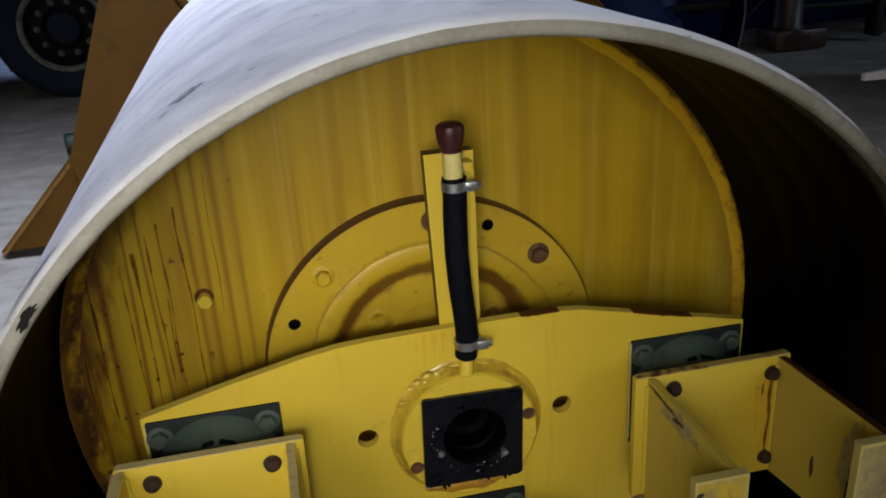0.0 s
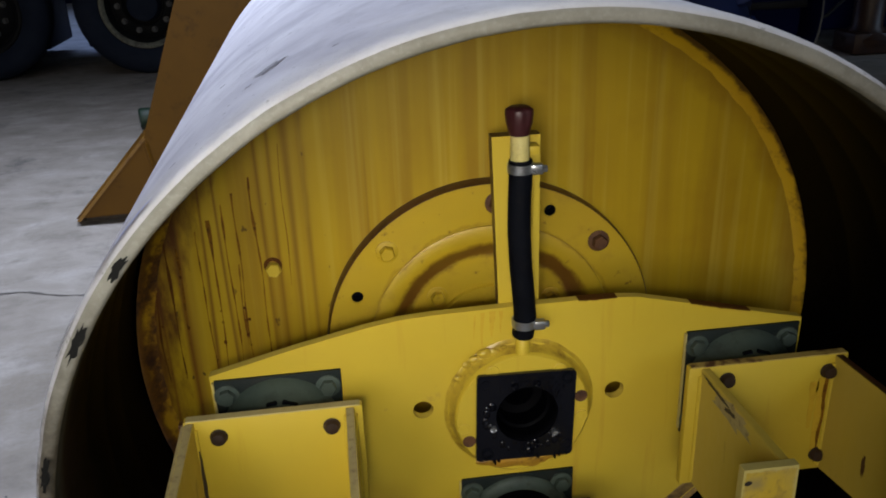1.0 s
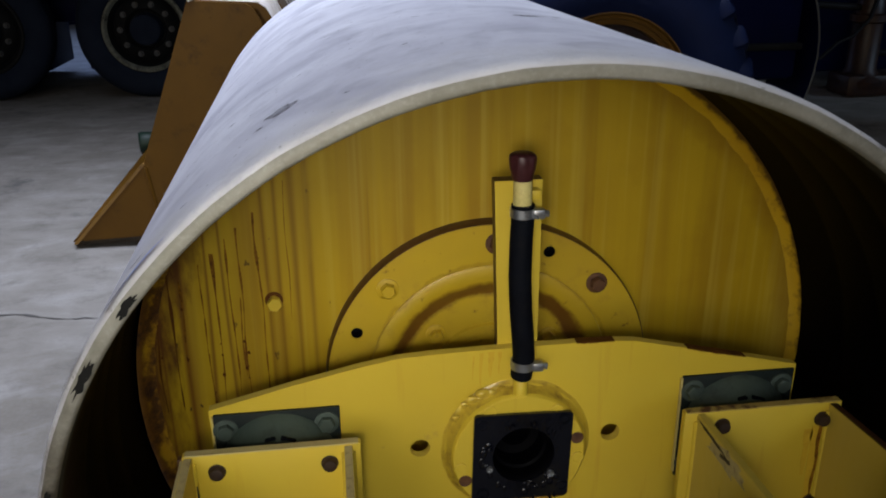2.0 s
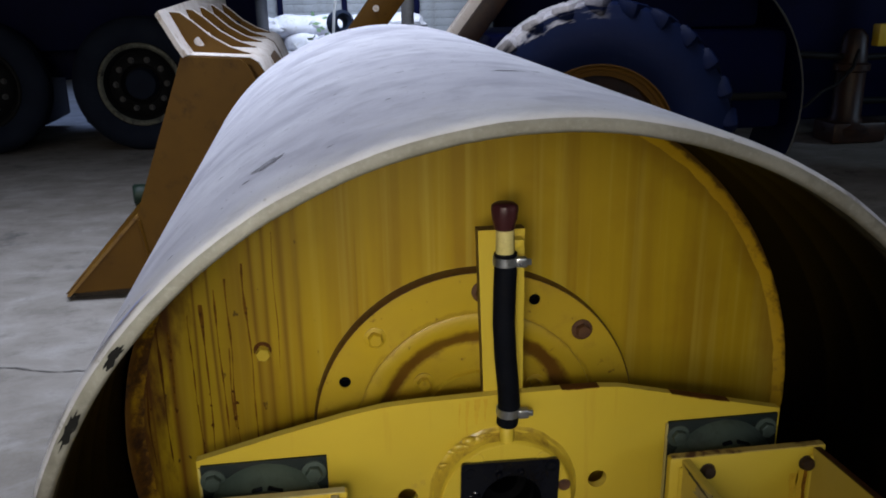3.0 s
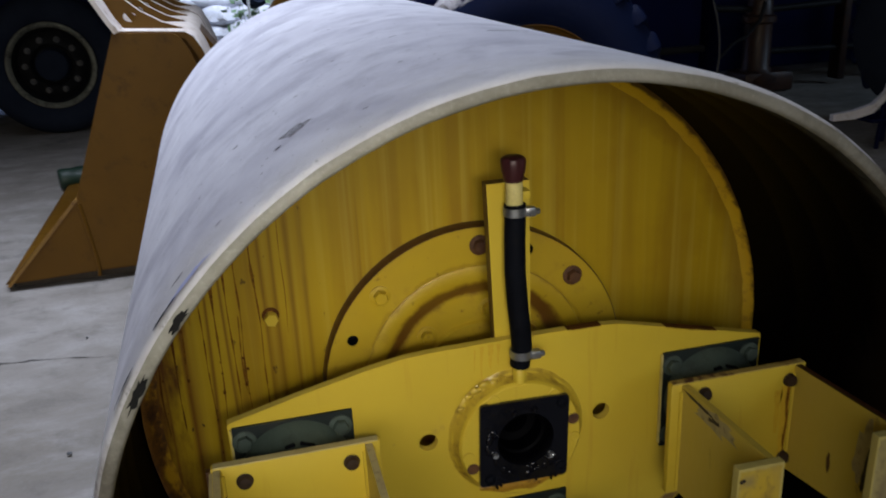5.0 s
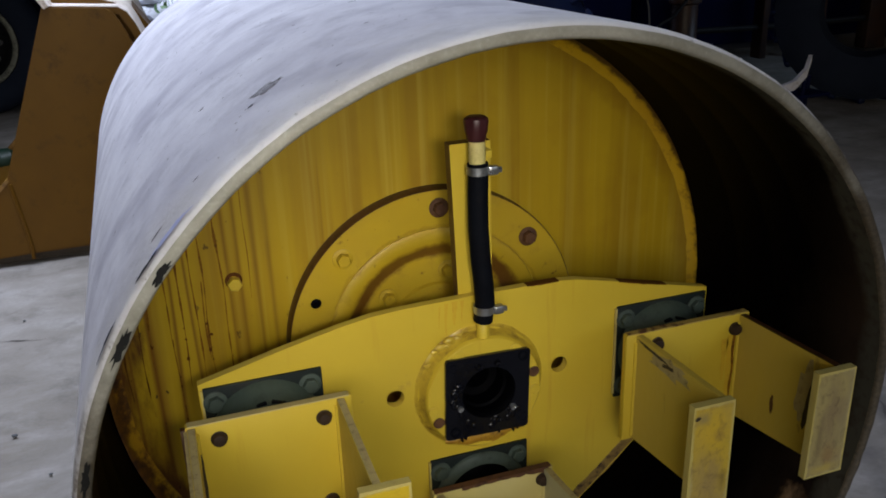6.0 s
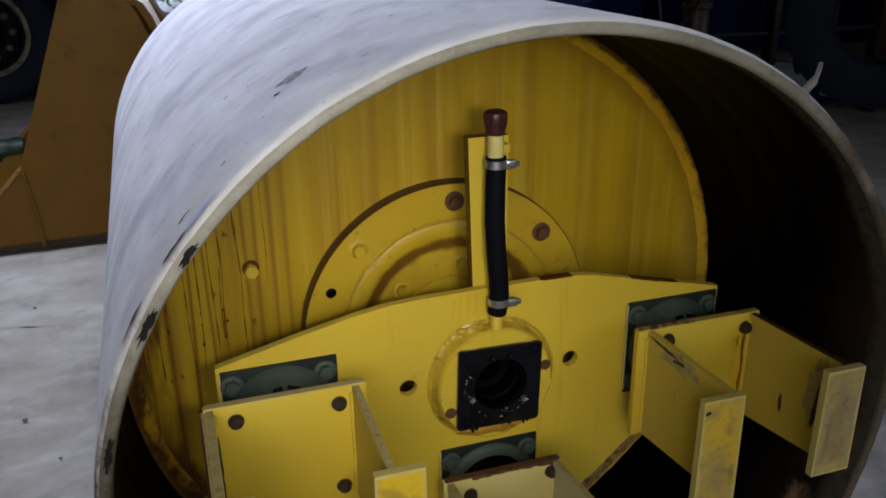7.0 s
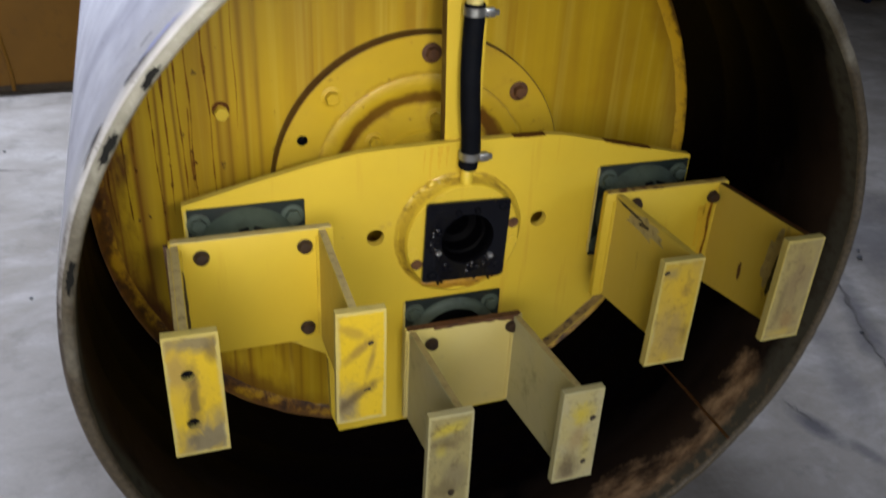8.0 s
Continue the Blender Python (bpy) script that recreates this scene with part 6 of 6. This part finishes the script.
def far_machine():
    fm = thing("parked_machine", (5.8, 7, 0), "brown machine with a yellow panel in the dark", "machine")
    for pts in ([(4.4, 7.1, 0.92), (5.2, 7.08, 0.86), (6.4, 7.1, 0.90), (8.2, 7.1, 0.84)], [(5.1, 7.1, 0.42), (6.4, 7.1, 0.40), (8.2, 7.1, 0.42)]):
        bm = bmesh.new()
        tube(bm, pts, 0.035, 10)
        part("rail", bm, M_WHEEL, fm)
    bm = bmesh.new()
    lathe(bm, (5.14, 7.1, 0.1), (0, 0, 1), [(0, 0), (0, 0.24), (0.05, 0.25), (0.10, 0.20), (0.16, 0.15), (0.62, 0.145), (0.64, 0.18), (0.70, 0.18), (0.72, 0.14), (0.98, 0.12), (1.05, 0.06), (1.05, 0)], 32)
    part("column", bm, M_MACHINE, fm, "rusty brown swivel column")
    for x, w, z in ((6.15, 0.09, 2.0), (6.95, 0.10, 2.2), (7.7, 0.3, 1.9)):
        bm = bmesh.new()
        box(bm, (x, 7.02, 0.05), (x + w, 7.2, z), 0.015)
        part("upright", bm, M_MACHINE, fm)
    bm = bmesh.new()
    box(bm, (5.28, 6.93, 0.98), (5.95, 7.05, 1.2), 0.015)
    part("panel", bm, M_PLATE, fm, "yellow panel")
    bm = bmesh.new()
    box(bm, (4.9, 6.9, 0.0), (5.5, 7.3, 0.22), 0.04)
    part("base", bm, M_MACHINE, fm)
    bm = bmesh.new()
    tube(bm, [(4.35, 6.8, 0.38), (4.5, 6.8, 0.43), (4.68, 6.85, 0.56), (4.85, 6.88, 0.62), (5.02, 6.9, 0.78), (5.1, 6.95, 0.95)], 0.018, 8)
    part("hose", bm, M_WHEEL, fm)
    bm = bmesh.new()
    box(bm, (4.2, 7.9, 0.1), (8.6, 8.3, 2.4), 0.03)
    part("housing", bm, M_SHADE_NAVY, fm)
    # a spare tractor tyre standing beside it
    st = thing("spare_tyre", (5.5, 4.5, 0), "black tractor tyre standing in the shade", "tyre")
    c = Vector((5.55, 4.9, 0.82))
    bm = bmesh.new()
    lathe(bm, c, Vector((-0.75, -0.66, 0)), [(0.2, 0.4), (0.24, 0.5), (0.24, 0.68), (0.18, 0.78), (-0.18, 0.78), (-0.24, 0.68), (-0.2, 0.4)], 56)
    a, u, v = frame_of(Vector((-0.75, -0.66, 0)))
    m = Matrix((u, a, v)).transposed().to_4x4()
    m.translation = c
    lugs = []
    for k in range(20):
        for sgn in (1, -1):
            lug = m @ Matrix.Rotation(2 * math.pi * (k + (0.5 if sgn < 0 else 0)) / 20, 4, "Y") @ Matrix.Translation((0, sgn * 0.1, 0.79)) @ Matrix.Rotation(radians(30 * sgn), 4, "Z")
            lugs.append(lug)
    put_lugs(part("tread", bm, M_TYRE, st), lugs, (-0.035, -0.1, -0.03), (0.035, 0.1, 0.03))


def white_chair_arm():
    """A broken white plastic chair lying by the spare tyre."""
    ch = thing("plastic_chair", (4.4, 4.4, 0), "white plastic chair back standing in shade", "chair")
    bm = bmesh.new()
    pts = [(3.95, 4.35, 0.30), (4.15, 4.35, 0.31), (4.32, 4.36, 0.345), (4.44, 4.38, 0.43), (4.49, 4.40, 0.54)]
    rows = []
    for i, p in enumerate(pts):
        w = 0.030 + 0.016 * i - 0.004 * i * i
        p = Vector(p)
        rows.append([bm.verts.new(p + Vector(o)) for o in ((0, -0.02, -w), (0, 0.02, -w), (0, 0.02, w * 0.6), (0, -0.02, w * 0.6))])
    for a, b in zip(rows, rows[1:]):
        for k in range(4):
            bm.faces.new((a[k], a[(k + 1) % 4], b[(k + 1) % 4], b[k]))
    bm.faces.new(rows[0])
    bm.faces.new(rows[-1])
    part("armrest", bm, M_SACK, ch, "white curved armrest")
    for dx, dy in ((4.42, 4.38), (4.62, 4.55)):
        bm = bmesh.new()
        tube(bm, [(dx, dy, 0.0), (dx + 0.02, dy, 0.36)], 0.018, 8)
        part("leg", bm, M_SHADE_NAVY, ch)
    bm = bmesh.new()
    box(bm, (4.30, 4.33, 0.22), (4.68, 4.62, 0.25), 0.01)
    part("seat", bm, M_SHADE_NAVY, ch)


def far_clutter():
    # roller shutter past the gateway, its slats told apart
    sh = thing("roller_shutter", (0.3, 13.6, 0), "pale grey roller shutter with horizontal slats", "shutter")
    slat = None
    for k in range(22):
        z = 0.05 + 0.13 * k
        if slat is None:
            bm = bmesh.new()
            box(bm, (-1.9, 13.56, 0.0), (2.6, 13.60, 0.127), 0.004)
            slat = part("slat", bm, M_SHUTTER, sh)
            slat.location.z = z
        else:
            ob = slat.copy()
            scene.collection.objects.link(ob)
            ob.location.z = z
    for x in (-0.95, 0.1, 1.3):
        bm = bmesh.new()
        box(bm, (x, 13.44, 0), (x + 0.09, 13.54, 2.8), 0.01)
        part("guide_post", bm, M_SHADE_NAVY, sh)
    # white sacks in a heap
    rnd = random.Random(3)
    for k in range(25):
        row, col = divmod(k, 5)
        x, y = -1.25 + 0.52 * col + 0.12 * rnd.random() + 0.1 * (row % 2), 11.2 + 0.08 * row + 0.12 * rnd.random()
        z = 0.15 + 0.235 * row
        sack = thing("sack", (x, y, z - 0.15), "white woven sack in a heap", "sack", "sacks in the heap")
        bm = bmesh.new()
        bmesh.ops.create_icosphere(bm, subdivisions=3, radius=1.0)
        turn = Matrix.Rotation(rnd.random() * 3, 4, "Z")
        for v in bm.verts:
            n = noise.noise(v.co * 2.2 + Vector((k, 0, 0)))
            q = Vector((v.co.x * 0.42, v.co.y * 0.27, v.co.z * 0.17)) * (1 + 0.22 * n)
            v.co = turn @ q + Vector((x, y, z))
        part("body", bm, M_SACK, sack)
    # a small leafy weed by the sacks
    for x, y, s in ((-0.10, 10.75, 0.46),):
        pl = thing("weed", (x, y, 0), "green leafy weed by the sacks", "plant")
        bm = bmesh.new()
        for j in range(9):
            a = rnd.random() * 6.28
            tube(bm, [(x, y, 0), (x + 0.1 * math.cos(a), y + 0.1 * math.sin(a), 0.6 * s), (x + 0.3 * s * math.cos(a), y + 0.3 * s * math.sin(a), (1.6 + rnd.random()) * s)], [0.012, 0.008, 0.003], 6)
        part("stem", bm, M_LEAF, pl)
        bm = bmesh.new()
        for j in range(80):
            p = Vector((x + rnd.gauss(0, 0.22 * s * 2), y + rnd.gauss(0, 0.15), abs(rnd.gauss(1.7 * s, 0.5 * s))))
            d = Vector((rnd.gauss(0, 1), rnd.gauss(0, 1), rnd.gauss(0, 0.6))).normalized()
            e = d.orthogonal().normalized()
            l, w = 0.07 + 0.08 * rnd.random(), 0.032
            vs = [bm.verts.new(p), bm.verts.new(p + d * l * 0.5 + e * w), bm.verts.new(p + d * l), bm.verts.new(p + d * l * 0.5 - e * w)]
            bm.faces.new(vs)
        part("leaves", bm, M_LEAF, pl)
    dt = thing("old_tyre", (0.02, 10.6, 0), "small old black tyre on the heap", "tyre")
    bm = bmesh.new()
    lathe(bm, (0.0, 10.62, 1.16), Vector((0.5, -1, 0.2)).normalized(), [(-0.08, 0.07), (0.06, 0.08), (0.09, 0.12), (0.06, 0.17), (-0.08, 0.175), (-0.10, 0.12)], 36, closed=True)
    part("tread", bm, M_TYRE, dt)
    cb = thing("hanging_cable", (-0.1, 10.3, 0), "thin white cable hanging down", "cable")
    bm = bmesh.new()
    tube(bm, [(0.06, 10.3, 3.0), (0.02, 10.3, 2.2), (-0.03, 10.3, 1.75), (-0.05, 10.3, 1.55), (-0.09, 10.3, 1.30), (-0.11, 10.3, 1.05), (-0.08, 10.3, 0.5), (-0.10, 10.3, 0.02)], 0.018, 8)
    part("sheath", bm, M_CABLE, cb)


def floor_litter():
    gb = thing("green_bottle", (-1.84, 5.75, 0), "crumpled green plastic bottle on the floor", "bottle")
    bm = bmesh.new()
    m0 = Vector((-1.83, 5.74, 0.085))
    lathe(bm, m0, (0.96, 0.28, 0), [(0, 0), (0.0, 0.07), (0.02, 0.082), (0.08, 0.083), (0.11, 0.079), (0.14, 0.083), (0.19, 0.08), (0.22, 0.05), (0.24, 0.026), (0.27, 0.026), (0.27, 0)], 24)
    for v in bm.verts:
        v.co += Vector((0, 0, 0.012 * noise.noise(v.co * 14)))
    part("body", bm, M_GREEN, gb)
    rnd = random.Random(21)
    spots = [(1.975, 1.025, 0.014), (-1.19, 1.79, 0.011), (1.6, 0.6, 0.009), (-1.05, 1.5, 0.007), (1.35, 0.05, 0.008)] + [(-1.0 - 1.6 * rnd.random(), 0.4 + 3.5 * rnd.random(), 0.004 + 0.006 * rnd.random()) for _ in range(9)] + [(0.95 + 1.4 * rnd.random(), -0.2 + 2.2 * rnd.random(), 0.004 + 0.006 * rnd.random()) for _ in range(7)]
    for x, y, r in spots:
        bm = bmesh.new()
        bmesh.ops.create_icosphere(bm, subdivisions=2, radius=r * 0.7)
        for v in bm.verts:
            v.co = Vector((v.co.x * 1.3, v.co.y, v.co.z * 0.7)) * (0.8 + 0.4 * rnd.random()) + Vector((x, y, r * 0.4))
        tagged(part("pebble", bm, M_NUT, smooth=0), "small dark pebble on the concrete floor", "pebble", "pebbles on the floor")
    # cracks in the slab
    for n, pts in enumerate(([(-1.15, 2.58), (-1.39, 2.64), (-1.6, 2.66), (-1.80, 2.74), (-2.2, 2.72), (-2.8, 2.9)], [(2.05, 1.30), (1.90, 1.12), (1.745, 0.86), (1.611, 0.598), (1.538, 0.424), (1.46, 0.22)], [(1.10, 0.37), (1.12, 0.30), (1.135, 0.21)])):
        bm = bmesh.new()
        fine = []
        for p, q in zip(pts, pts[1:]):
            for k in range(10):
                f = k / 10
                fine.append((p[0] + (q[0] - p[0]) * f + 0.018 * noise.noise((p[0] * 9 + f * 5, n, 0)), p[1] + (q[1] - p[1]) * f + 0.02 * noise.noise((p[0] * 9 + f * 5, n, 7))))
        prev = None
        for i, (x, y) in enumerate(fine):
            w = (0.0015 + 0.024 * abs(noise.noise((x * 9, y * 9, 0))) ** 1.3) * math.sin(math.pi * (i + 0.3) / len(fine)) ** 0.8
            z = 0.012 * noise.noise((x * 1.4, y * 1.4, 3)) * min(1, abs(x) / 0.9) - 0.004 + 0.0035
            nx, ny = fine[min(i + 1, len(fine) - 1)][0] - fine[max(i - 1, 0)][0], fine[min(i + 1, len(fine) - 1)][1] - fine[max(i - 1, 0)][1]
            k = w / max(1e-5, math.hypot(nx, ny))
            cur = (bm.verts.new((x + ny * k, y - nx * k, z)), bm.verts.new((x - ny * k, y + nx * k, z)))
            if prev:
                bm.faces.new((prev[0], prev[1], cur[1], cur[0]))
            prev = cur
        tagged(part("floor_crack", bm, M_DARKSTAIN, smooth=0), "dark crack across the concrete slab", "crack", kind="structure")


loader()
truck()
far_machine()
white_chair_arm()
far_clutter()
floor_litter()
